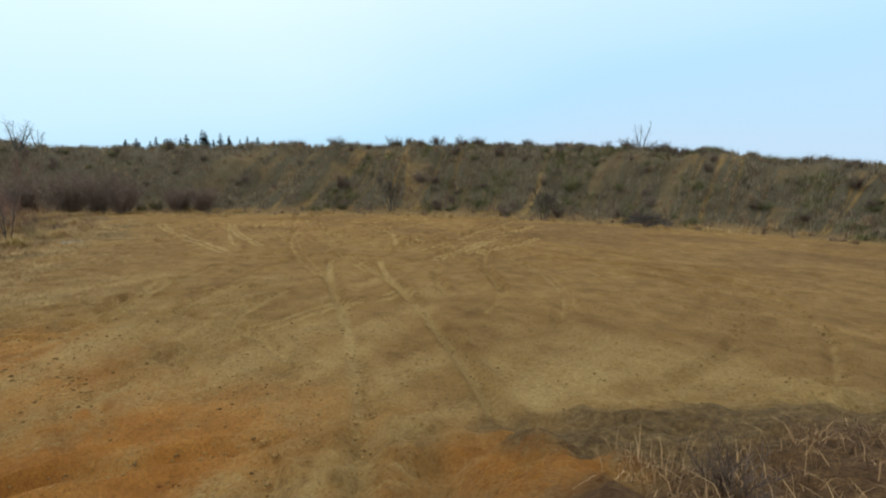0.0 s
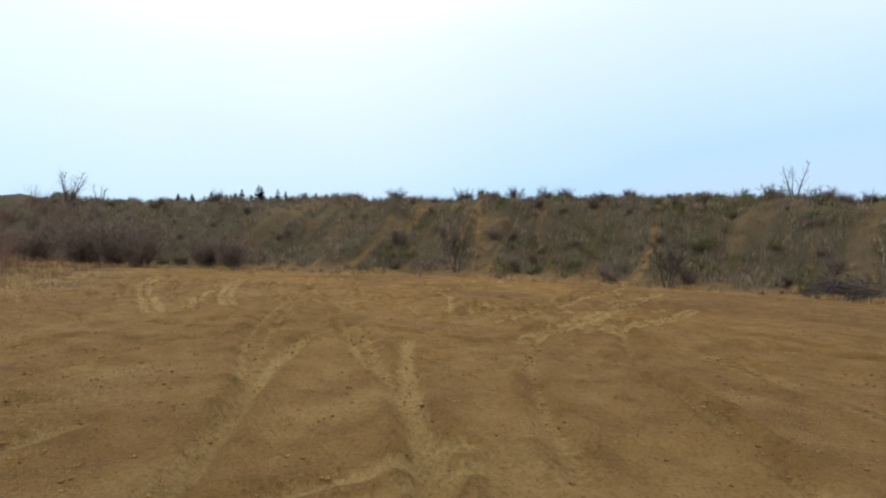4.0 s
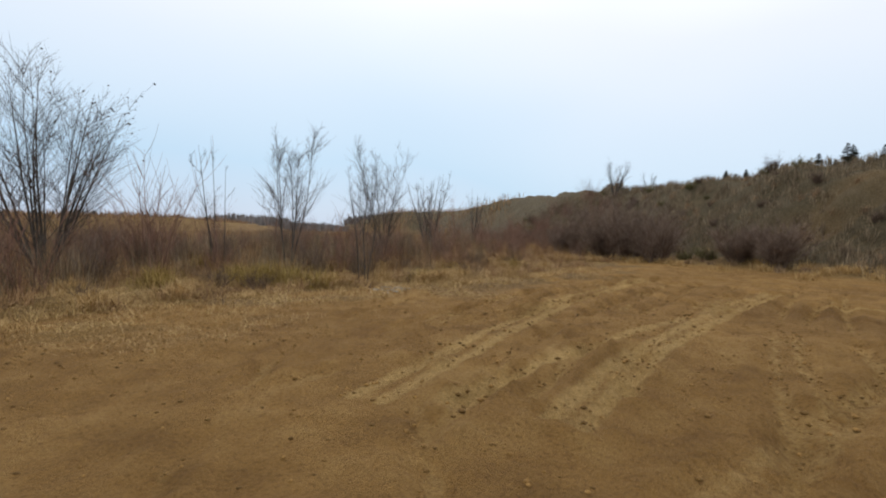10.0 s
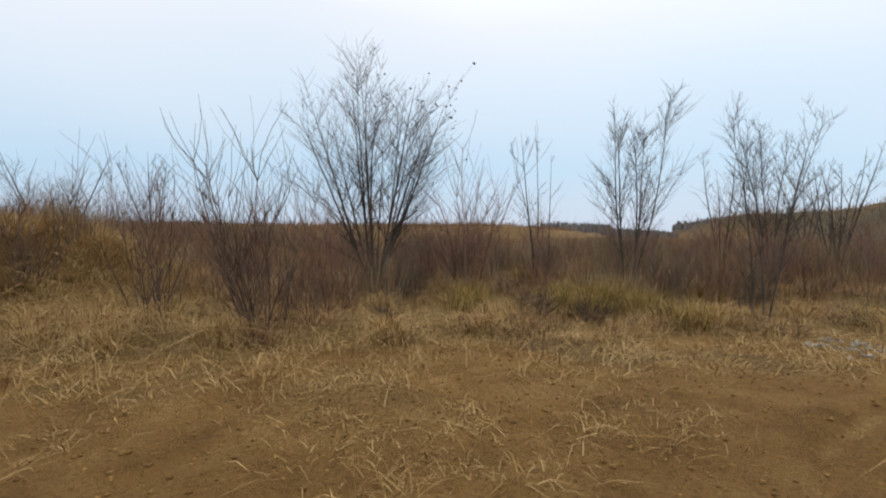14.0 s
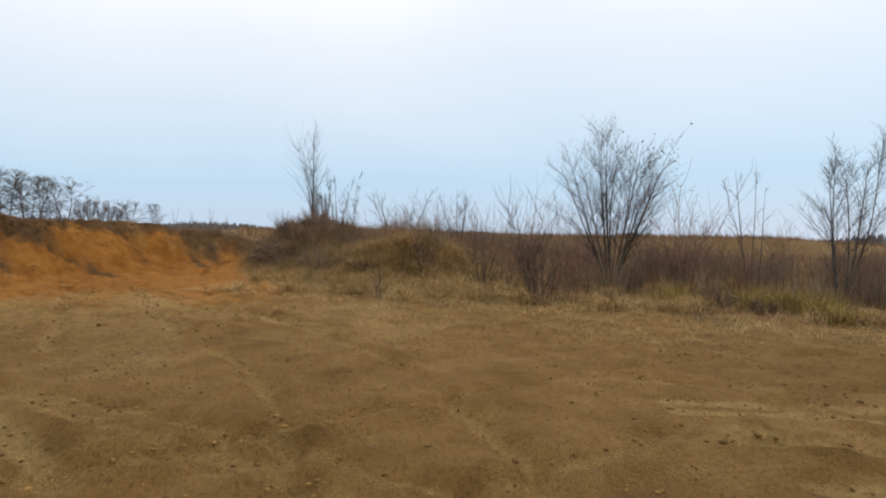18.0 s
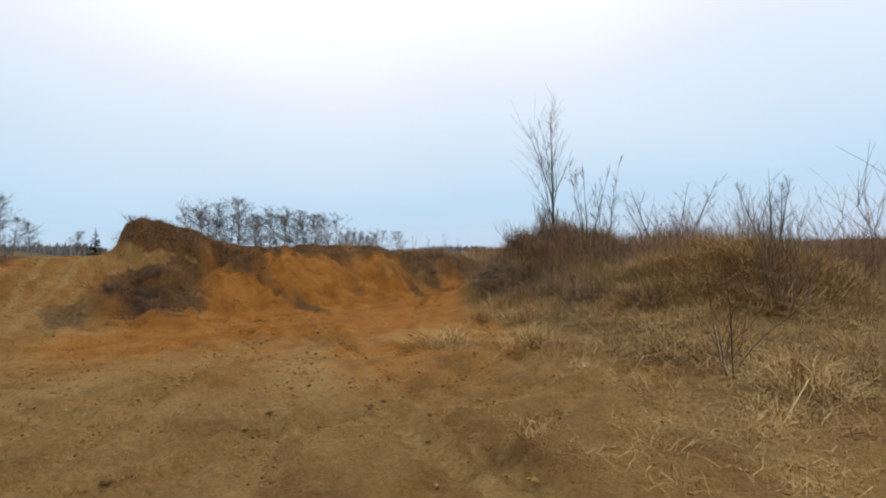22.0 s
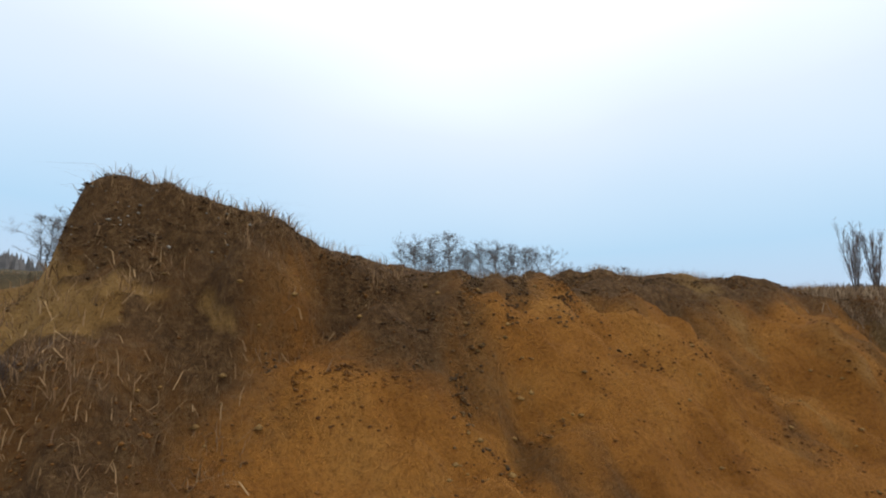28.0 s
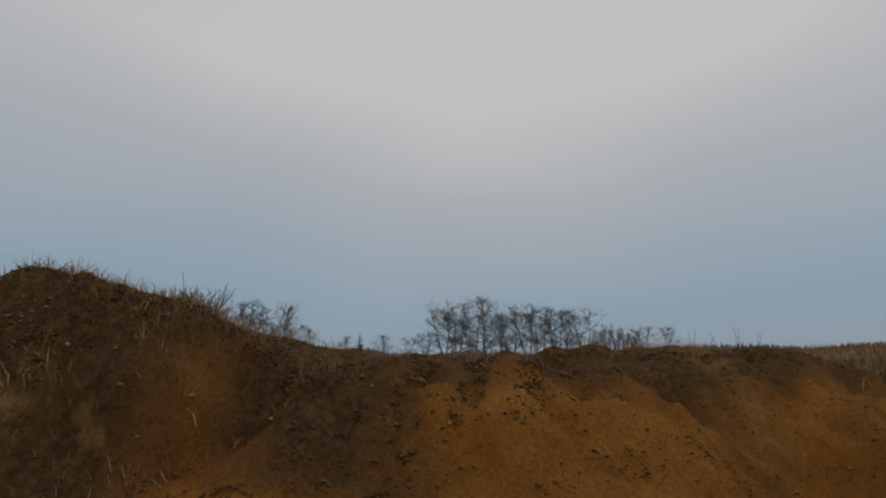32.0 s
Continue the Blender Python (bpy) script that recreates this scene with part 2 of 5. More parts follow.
CLAY = [(0.30, 0.155, 0.04), (0.50, 0.295, 0.095)]

SOIL = ground_material()
BARK = material("grey_bark", [(0.3, (0.05, 0.041, 0.033)), (0.7, (0.12, 0.098, 0.078))], 6, 0.85, 0.4, 60)
TWIG = material("brown_twigs", [(0.25, (0.075, 0.048, 0.033)), (0.75, (0.19, 0.13, 0.09))], 4, 0.85, island=0.6)
DARK_TWIG = material("dark_twigs", [(0.25, (0.048, 0.036, 0.028)), (0.75, (0.115, 0.086, 0.066))], 4, 0.85, island=0.6)
RED_TWIG = material("reddish_twigs", [(0.25, (0.14, 0.072, 0.048)), (0.75, (0.31, 0.175, 0.118))], 4, 0.85, island=0.6)
DRY = material("dry_grass", [(0.2, (0.27, 0.155, 0.05)), (0.5, (0.46, 0.295, 0.105)), (0.85, (0.64, 0.45, 0.195))], 1.2, 0.8, island=0.7)
RUST = material("brown_dead_weeds", [(0.2, (0.14, 0.076, 0.034)), (0.5, (0.29, 0.165, 0.072)), (0.85, (0.46, 0.285, 0.128))], 1.2, 0.85, island=0.7)
TAN = material("tan_dead_stalks", [(0.2, (0.16, 0.095, 0.05)), (0.5, (0.30, 0.195, 0.105)), (0.85, (0.44, 0.31, 0.18))], 1.2, 0.85, island=0.7)
OLIVE = material("olive_green_grass", [(0.2, (0.15, 0.095, 0.022)), (0.5, (0.31, 0.215, 0.052)), (0.85, (0.47, 0.335, 0.10))], 1.2, 0.8, island=0.7)
SCRUB_WEED = material("grey_brown_weeds", [(0.2, (0.095, 0.07, 0.042)), (0.5, (0.215, 0.158, 0.095)), (0.85, (0.38, 0.29, 0.175))], 0.9, 0.85, island=0.7)
DULL_GREEN = material("dull_green_weeds", [(0.2, (0.06, 0.056, 0.021)), (0.5, (0.145, 0.128, 0.047)), (0.85, (0.27, 0.23, 0.09))], 0.9, 0.85, island=0.7)
PINE = material("dark_pine_needles", [(0.2, (0.008, 0.014, 0.008)), (0.8, (0.03, 0.045, 0.02))], 3, 0.8, island=0.6)
LEAF = material("dead_leaves", [(0.2, (0.03, 0.02, 0.012)), (0.8, (0.10, 0.06, 0.03))], 5, 0.8, island=0.6)
# greyer and lighter than the near twigs: distance haze put into the colour
HAZED_WOODS = material("hazed_bare_woods", [(0.3, (0.14, 0.128, 0.122)), (0.7, (0.26, 0.23, 0.212))], 0.4, 0.95, island=0.5)
TAN_TWIG = material("grey_brown_twigs", [(0.25, (0.12, 0.08, 0.058)), (0.75, (0.26, 0.185, 0.135))], 4, 0.85, island=0.6)
# reddish twigs of the far shoots, with haze painted into the colour
HAZY_RED = material("hazed_reddish_twigs", [(0.3, (0.14, 0.10, 0.085)), (0.7, (0.24, 0.17, 0.14))], 1, 0.9, island=0.5)
CLOD = material("earth_clods", [(0.3, (0.15, 0.082, 0.024)), (0.7, (0.34, 0.19, 0.055))], 3, 0.95, 0.6, 40, island=0.5)
RUSTY_CLOD = material("orange_clods", [(0.3, (0.10, 0.040, 0.009)), (0.7, (0.22, 0.092, 0.018))], 3, 0.95, 0.6, 40, island=0.5)
DARK_CLOD = material("dark_soil_clods", [(0.3, (0.05, 0.027, 0.011)), (0.7, (0.15, 0.083, 0.032))], 3, 0.95, 0.6, 40, island=0.6)
STONE = material("pale_stones", [(0.3, (0.20, 0.17, 0.12)), (0.7, (0.42, 0.37, 0.29))], 3, 0.85, 0.4, 30, island=0.5)

# ---- the lie of the land ----
HILL_FOOT = [(75, 44), (40, 16), (31, 8), (24.5, 2), (19, -4), (15.5, -9), (11.5, -13), (5.5, -16.5), (-2, -18.5), (-10, -19.5), (-20, -18), (-30, -12)]
BERM = [(-24, 0), (-20, 4), (-17.6, 7), (-16.3, 9.6), (-15.8, 11.7), (-14.8, 12.9), (-14.2, 14.5), (-14.0, 16.5), (-13.6, 18.6), (-12.5, 21), (-9.5, 23.5)]
RAMP = [(-19, 14.2), (-16.5, 12.0), (-15.3, 10.8), (-13.2, 8.8), (-10.7, 6.7)]
VERGE = [(34, 5), (22, 4.5), (13, 6.3), (9, 8.5), (5.5, 10.2), (2, 11.2), (-1.5, 12.2), (-4.5, 14.0), (-6.6, 16.2), (-8.1, 19.3), (-10.8, 25)]


def hill_streak(x, y):
    """Gullies and ribs that run straight down the hill side."""
    e, s = along(HILL_FOOT, x, y)
    q = s - 0.45 * e * (1 - smooth(80, 86, s))
    return 0.6 * fbm(q * 0.85 + 0.6 * fbm(x * 0.4, y * 0.4), e * 0.09 + 7) + 0.5 * fbm(q * 2.1, e * 0.12 + 3) + 0.25 * fbm(x * 0.25, y * 0.25)


def hill_rill(x, y):
    """Thin pale rills washed down the hill side, partly painted windscreen smears, 0 to 1."""
    e, s = along(HILL_FOOT, x, y)
    q = s - 0.5 * e * (1 - smooth(80, 87, s)) + 0.5 * fbm(x * 0.5, y * 0.5)
    line = np.maximum(np.exp(-((vnoise(q * 1.5, e * 0.05 + 11) - 0.5) / 0.07) ** 2), np.exp(-((vnoise(q * 0.7 + 50, e * 0.04) - 0.55) / 0.055) ** 2))
    return line * (0.45 + 0.55 * smooth(-0.15, 0.1, fbm(s * 0.22 + 5, e * 0.12))) * smooth(0.2, 1.5, e) * (1 - smooth(8.5, 11, e)) * smooth(66, 72, s)


def hill(x, y):
    d, s = along(HILL_FOOT, x, y)
    s = s - 44.8
    d = d + 1.6 * fbm(x * 0.22, y * 0.22) * 1.2
    top = np.interp(s, [-44, -20, 0, 12, 20, 28, 34, 40, 46, 52, 58, 62, 66, 75, 88], [5.3, 5.8, 5.1, 5.0, 5.2, 5.3, 5.4, 5.85, 5.85, 5.3, 4.9, 4.5, 3.4, 3, 2])
    rough = 1 + 0.25 * fbm(x * 0.5, y * 0.5)
    f = smooth(-0.5, 11, d)
    return np.where(d > 0, top * f * rough + f * (1 - f) * (4.0 * hill_streak(x, y) - 0.7 * hill_rill(x, y) + 1.2 * fbm(x * 1.3, y * 1.3, 3)) * smooth(0, 2, d) + 0.015 * np.clip(d - 12, 0, 60), 0)


def berm(x, y):
    d, s = along(BERM, x, y)
    s = s - 0.3 + 0.4 * fbm(x * 1.3, y * 1.3) + 0.6 * np.minimum(d, 0) * np.exp(-((s - 15.2) / 1.3) ** 2)
    top = np.interp(s, [0, 5.7, 9.5, 12.4, 14.4, 14.9, 15.15, 15.6, 16.0, 16.5, 17.1, 17.7, 18.3, 19.6, 21, 22.4, 23.4, 24.1, 25.2, 26.2, 27.5, 29],
                    [0.6, 1.1, 1.45, 1.6, 1.65, 1.8, 2.42, 2.64, 2.44, 2.3, 2.06, 1.92, 1.9, 1.86, 1.9, 1.95, 1.85, 1.72, 1.8, 1.75, 1.4, 0.8]) - 0.06
    top = top + 0.22 * fbm(x * 1.7, y * 1.7, 3) * smooth(14, 15, s)
    front = np.interp(s, [0, 9, 12.4, 14.4, 15, 16, 17.5, 19, 25, 28], [5, 5.5, 5.5, 5.2, 4.3, 3.9, 3.9, 3.9, 3.9, 3.5])
    behind = np.interp(s, [0, 13, 15, 18, 28], [6, 5, 3, 5, 6])
    wob = 0.35 * fbm(x * 0.9, y * 0.9) + 0.12 * fbm(x * 3.5, y * 3.5) * (1 - 0.4 * np.exp(-((s - 16.0) / 1.5) ** 4))
    u = np.where(d < 0, -d / front, d / behind) + wob
    steep = np.where(d < 0, 1 + 0.5 * smooth(14, 15, s), 1)
    face = (1 - smooth(0.1, 1.0, u)) ** steep
    cliff = np.exp(-((s - 16.0) / 1.35) ** 4) * (d < 0)
    face = face * (1 - cliff) + cliff * (0.42 * (1 - smooth(0.12, 0.3, u)) + 0.58 * (1 - smooth(0.16, 1.0, u)) ** 1.15)
    gully = (0.2 * fbm(s * 1.5, d * 0.45) + 0.2 * fbm(x * 2.6, y * 2.6) + 0.1 * fbm(s * 4.5, d * 1.2 + 9) + 0.06 * fbm(x * 9, y * 9, 3)) * 4.5 * face * (1 - face) * smooth(14.6, 15.4, s)
    return top * face + gully + 0.9 * smooth(1, 9, d) * smooth(2, 9, s) * (1 - face)


def veg(x, y):
    """How far the rough growth reaches, 0 to 1."""
    d, _ = along(VERGE, x, y)
    e, _ = along(HILL_FOOT, x, y)
    b, s = along(BERM, x, y)
    w = 1.2 * fbm(x * 0.6, y * 0.6)
    north = smooth(-0.6, 0.9, -d + w)
    south = smooth(-1.2, 1.0, e + w)
    west = smooth(0.2, 1.6, b + w) * 0.8
    r, _ = along(RAMP, x, y)
    w2 = 2.4 * fbm(x * 0.55 + 31, y * 0.55) + 0.8 * fbm(x * 1.7, y * 1.7)
    slope = smooth(-5.0, -3.4, b + 1.2 * w2) * (1 - smooth(15.2, 16.2, s)) * smooth(6, 8.5, s) * smooth(1.0, 1.5, np.where(r < 0, -1.45 * r, r) + 0.8 * w2)
    scrub = slope + np.exp(-((s - 25.5) / 1.2) ** 2) * smooth(-4, -1, b + w)
    west = np.maximum(west * smooth(0.8, 1.3, np.abs(r) + 0.5 * w), 0.85 * np.clip(scrub, 0, 1))
    return np.clip(np.maximum(np.maximum(north, south), west), 0, 1)


def bump(x, y, cx, cy, r, h):
    return h * np.exp(-((x - cx) ** 2 + (y - cy) ** 2) / (r * r))


def track_paths():
    """Wheel tracks on the floor, as lines of points."""
    lanes = []

    def lane(points, gauge=1.5, clear=0.4):
        pts = np.array(points, float)
        k = np.linspace(0, 1, 40)
        q = np.linspace(0, 1, len(pts))
        c = np.stack([np.polyval(np.polyfit(q, pts[:, i], min(3, len(pts) - 1)), k) for i in (0, 1)], 1)
        t = np.gradient(c, axis=0)
        t /= np.linalg.norm(t, axis=1)[:, None]
        if gauge == 0:
            lanes.append(([tuple(p) for p in c], clear))
            return
        side = np.stack([-t[:, 1], t[:, 0]], 1) * gauge / 2
        lanes.extend([([tuple(p) for p in c + side], clear), ([tuple(p) for p in c - side], clear)])

    lane([(-16.5, 12), (-13.4, 8.9), (-10.8, 6.45), (-8.4, 5.0), (-4.2, 2.9), (-2.5, 1.5)], 1.6, 1.0)
    lane([(-0.7, -1), (-0.4, -3.6), (0.5, -7), (3, -12)], 0.5)
    lane([(-1.8, -3.6), (-0.3, -7.5), (3.4, -14.5)], 1.4)
    lane([(-3.5, -2.2), (-2.6, -4.2), (-1.0, -8.2), (2.2, -14.5)], 0.9)
    lane([(-2.4, -5.9), (-2.2, -11.3)], 1.2)
    lane([(-1.5, -1.6), (1.3, -2.6), (3.8, -3.4), (7, -3.4)], 1.5)
    lane([(2, 3.9), (6.0, 3.5), (12.6, 2.6)], 1.6)
    lane([(3.5, 2.5), (8.6, 2.0), (14.1, 0.6)], 1.3)
    lane([(4, 1.2), (8, 0.6), (12.5, -1.0)], 1.6)
    lane([(-4.5, 5.7), (-3.9, 8), (-3.4, 11.4)], 1.5)
    lane([(-11.5, 11.6), (-12.6, 13.6), (-12.8, 16.5), (-11.8, 19)], 1.3)
    lane([(-13, 8), (-8, 5), (-4, 2.5), (1, 1), (8, -3)])
    lane([(-12, -5), (-5, -6), (2, -7), (9, -6), (17, -3)])
    lane([(-8, 2), (-4, -2), (-1, -7), (2, -11), (6, -14)])
    lane([(-4, 3), (3, 0), (10, -4), (17, -7)])
    lane([(4, -14), (8, -10), (12, -5), (17, 0)])
    lane([(-4, 0.5), (0, 2), (3, 5.5), (9, 5), (16, 2)])
    lane([(0.5, -2), (0, 3), (-3, 7), (-6.5, 10), (-10, 13)])
    lane([(3, 3.0), (8, 2.4), (14, 1.2)], 0.7)
    lane([(4.5, 4.6), (9, 3.9), (15, 2.4)], 1.1)
    lane([(2.5, 0.4), (8, -0.4), (15, -2.2)], 0.9)
    lane([(1, -0.8), (7, -2.2), (14, -5)], 1.4)
    lane([(3, -2), (6, -6), (8, -11)], 1.5)
    lane([(-11.2, 13.4), (-12.8, 15.0), (-14.3, 16.5)], 0.35)
    lane([(-10.6, 10.2), (-10.9, 12.5), (-10.5, 15.5), (-8.8, 19.5)])
    lane([(-11.5, 9), (-10.2, 12), (-9.2, 15.5), (-8.3, 19)])
    lane([(-4, 10), (-6.5, 14), (-8.5, 18), (-10.5, 23)])
    lane([(-10, 3), (-5, -2), (2, -5), (8, -11)])
    lane([(-11, 1), (-4, -4), (4, -3), (11, 1)])
    lane([(-1, -9), (4, -11), (10, -10), (15, -6)])
    lane([(-15.2, 10.6), (-14.2, 9.9), (-12.9, 9.0), (-11.6, 8.2)], 0, 0.9)
    lane([(-14.4, 11.2), (-13.5, 10.6), (-12.6, 9.8), (-11.4, 9.0)], 0, 0.9)
    lane([(-7.2, 14.2), (-8.4, 16.4), (-9.4, 19.0), (-9.9, 21.5)], 0.3, 1.0)
    lane([(-11, 14.2), (-9, 11.8), (-6.2, 8.4), (-4, 5.5)], 1.4, 1.0)
    lane([(-10.6, 14.8), (-8, 12), (-4.8, 9.2), (-1.5, 7)], 0.3, 1.0)
    lane([(-9.8, 12.2), (-7.6, 9.2), (-6.8, 6), (-6.9, 3)], 0.3, 1.0)
    lane([(-1.97, -1.84), (-1.2, -4.3), (-0.02, -7.11), (3.57, -16.15)], 0, 1.0)
    lane([(-3.73, -0.55), (-3.34, -2.06), (-3.01, -3.54), (-1.62, -7.09), (0.65, -13.4)], 0.3, 1.0)
    lane([(-1.6, -4.6), (-2.55, -5.54), (-2.71, -7.57), (-3.33, -8.23), (-5.5, -9.2)], 0, 1.0)
    lane([(-4.05, -2.7), (-3.76, -4.61), (-3.72, -5.73), (-3.2, -8)], 0.25, 1.0)
    lane([(4.92, -5.03), (3.2, -4.6), (1.2, -3.22), (-0.6, -1.65)], 0, 1.0)
    lane([(-0.74, -1.89), (0.1, -3.2), (0.78, -4.43)], 0.4, 1.0)
    lane([(2.38, 3.88), (5.5, 3.7), (9.17, 3.38), (15, 2.4)], 0.3, 1.0)
    lane([(2.54, 3.24), (6.17, 2.1), (11, 0.2)], 0, 1.0)
    lane([(2.58, 2.28), (7.14, 1.28), (12.5, -0.6)], 0.25, 1.0)
    lane([(5, -6.5), (9, -6), (13, -3.2)], 0, 1.0)
    lane([(6.5, -12.5), (9.5, -8), (10.9, -4.5), (10.5, -1)], 0.2, 1.0)
    lane([(-14, 4.5), (-13.9, 0.5), (-12.6, -2.8), (-9.7, -4.1), (-6, -3)], 1.4, 0.35)
    lane([(-8.5, 8), (-5.2, 8.6), (-3.8, 11), (-4.6, 14.5), (-6.8, 17.5)], 1.4, 1.0)
    lane([(-9.5, 10), (-6.2, 10.5), (-5.6, 13), (-7.4, 17.2)], 0.3, 1.0)
    return lanes


LANES = track_paths()


def land(x, y, detail=True):
    x, y = np.asarray(x, float), np.asarray(y, float)
    v = veg(x, y)
    d, _ = along(VERGE, x, y)
    z = hill(x, y) + berm(x, y)
    near = 1 - smooth(30, 55, np.hypot(x, y))
    z = z + 0.35 * smooth(0, 8, -d) + 0.5 * v * fbm(x * 0.35, y * 0.35) * near
    z = z + bump(x, y, -6.0, 19.5, 2.2, 1.75) + bump(x, y, -2.0, 21, 3.0, 1.4) + bump(x, y, 2.5, 25, 4, 0.8) + bump(x, y, -0.5, 16.6, 1.9, 0.85) + bump(x, y, -2.3, 16.8, 1.7, 0.6)
    z = z + 0.16 * fbm(x * 0.25, y * 0.25) * (1 - v)
    b, _ = along(BERM, x, y)
    z = z + 2.3 * smooth(8, 95, b)
    r = np.hypot(x, y)
    z = z + smooth(35, 140, r) * 1.5 * fbm(x * 0.02, y * 0.02) - smooth(30, 120, r) * 0.6
    if detail:
        z = z + near * (0.1 * fbm(x * 1.7, y * 1.7) + 0.05 * fbm(x * 6, y * 6, 3))
    return z


def at(x, y):
    return float(land(np.array([x]), np.array([y]))[0])


def build_ground():
    def lines(lo, hi, step, reach):
        core = np.arange(lo, hi, step)
        grow, out = step, []
        p = 0.0
        while p < reach:
            grow *= 1.085
            p += grow
            out.append(p)
        out = np.array(out)
        return np.concatenate([(lo - out)[::-1], core, hi - step + out])

    xs, ys = lines(-18, 23, 0.09, 1500), lines(-21, 23, 0.09, 1500)
    X, Y = np.meshgrid(xs, ys)
    x, y = X.ravel(), Y.ravel()
    z = land(x, y)
    pale = np.zeros(len(x))
    v = veg(x, y)
    broken = smooth(-0.3, -0.02, fbm(x * 0.5 + 9, y * 0.5)) * (1 - v)
    for lane, clear in LANES:
        lx, ly = [p[0] for p in lane], [p[1] for p in lane]
        k = np.flatnonzero((x > min(lx) - 0.6) & (x < max(lx) + 0.6) & (y > min(ly) - 0.6) & (y < max(ly) + 0.6))
        d, run = along(lane[::2] + lane[-1:], x[k], y[k])
        d = np.abs(d) + 0.05 * fbm(x[k] * 3, y[k] * 3)
        rut = np.exp(-(d / 0.11) ** 2) - 0.7 * np.exp(-((d - 0.22) / 0.09) ** 2) 
        ragged = np.maximum(broken[k] * clear, (1 - v[k]) * smooth(0.7, 1.0, clear)) * smooth(-0.45, -0.1, fbm(x[k] * 1.6 + 40, y[k] * 1.6))
        z[k] -= 0.06 * rut * broken[k]
        pale[k] = np.maximum(pale[k], np.clip(1 - np.abs(d) / 0.22, 0, 1) * ragged ** 0.35)
    b, s = along(BERM, x, y)
    pale *= (1 - 0.3 * smooth(-6.5, -4, b) * smooth(10.5, 12, y)) * (1 - 0.25 * smooth(5, 9, y) * smooth(2, 5, -x) * (1 - smooth(11, 12.5, -x)))
    e, _ = along(HILL_FOOT, x, y)
    orange = np.clip(smooth(-16, -4, b + 1.6 * fbm(x * 0.6 + 31, y * 0.6)) * smooth(4.5, 11, y + 1.5 * fbm(x * 0.5, y * 0.5 + 17)) * (1 - smooth(0.3, 2, b)) + 0.25 * smooth(-19, -11, e) * (1 - smooth(-2.5, 0.5, e)) * smooth(-0.4, 0.0, fbm(x * 0.3 + 4, y * 0.3)) * smooth(66, 75, along(HILL_FOOT, x, y)[1]) + 0.3 * bump(x, y, -9.5, 15, 4, 1) + 0.4 * (1 - smooth(1.0, 1.8, np.abs(along(RAMP, x, y)[0] - 0.3))) * smooth(-5, -3, b), 0, 1)
    layer = z + 0.22 * fbm(x * 1.6, y * 1.6) + 0.2 * fbm(x * 5, y * 5)
    clay = 1.4 * np.exp(-((layer - 1.5) / (0.16 + 0.22 * np.exp(-((s - 15.4) / 0.6) ** 4))) ** 2) * np.exp(-((s - 15.9) / 0.95) ** 4) * smooth(-3.2, -2.2, b) * (b < 0) * smooth(-0.3, -0.05, fbm(x * 3.2 + 5, y * 3.2))
    pale = pale * (1 - 0.12 * orange)
    # dry, trodden sand that fans out from the foot of the bank
    turn, reach = np.arctan2(y - 15.5, x + 11.5), np.hypot(x + 11.5, y - 15.5)
    fan = smooth(3, 6, reach) * (1 - smooth(13, 19, reach)) * (1 - smooth(-0.5, 3.0, x)) * smooth(0, 4, y + 1.2 * fbm(x * 0.4, y * 0.4)) * (1 - smooth(-1.6, 0.4, -along(VERGE, x, y)[0]))
    pale = np.maximum(pale, fan * np.clip(0.57 + 0.8 * fbm(turn * 11, reach * 0.25) + 0.35 * fbm(x * 1.7 + 9, y * 1.7), 0, 0.74))
    clay = np.clip(clay + 0.35 * np.exp(-((s - 12.2) / 1.6) ** 2) * smooth(-4.5, -2, b) * (1 - smooth(-1, 1, b)), 0, 1)
    v = np.maximum(v, 0.9 * smooth(1.85, 2.15, z + 0.5 * fbm(x * 1.5, y * 1.5)) * np.exp(-((s - 16.2) / 1.6) ** 4))
    streak = hill_streak(x, y)
    rill = hill_rill(x, y)
    straw = np.maximum(0.9 * rill + 0.35 * smooth(0.05, 0.2, streak) * smooth(0.3, 1.5, e) * (1 - smooth(7, 12, e)), 0.6 * np.exp(-((e + 0.2) / 1.0) ** 2))
    edge = along(VERGE, x, y)[0]
    straw = np.maximum(straw, 0.9 * smooth(-1.5, 0.2, -edge) * (1 - smooth(1.5, 5, -edge)))
    crest = berm(x, y)
    ragged = 0.5 * fbm(x * 2.2, y * 2.2) + 0.3 * fbm(x * 0.7 + 4, y * 0.7)
    humus = smooth(-1.9, -0.9, b + 2.2 * ragged + 0.5 * fbm(s * 0.8, 0 * s)) * (1 - smooth(0.8, 2.5, b)) * smooth(16.8, 17.6, s) * (1 - smooth(27.5, 29, s)) * 0.85
    humus = np.maximum(humus, smooth(1.8, 2.05, crest + 0.5 * ragged) * np.exp(-((s - 15.9) / 1.7) ** 4))
    humus = np.maximum(humus, 0.75 * smooth(0.16, 0.3, fbm(x * 0.8 + 21, y * 0.8) + 0.35 * ragged) * smooth(-4.2, -3.0, b) * smooth(12.5, 14, y))
    humus = np.maximum(humus, 0.7 * smooth(-4.6, -3.6, b + ragged) * smooth(1.15, 1.6, along(RAMP, x, y)[0] + ragged) * smooth(9.6, 10.6, y) * (1 - smooth(11.6, 12.6, y)) * (1 - smooth(15.2, 16.8, s + 2.0 * ragged)) * smooth(-0.2, 0.1, fbm(x * 2.1 + 3, y * 2.1)))
    # darker brown in the hollows between the ribs of the hill
    humus = np.maximum(humus, 0.3 * smooth(0.03, 0.2, -streak) * smooth(1, 3, e) * (1 - smooth(13, 18, e)))
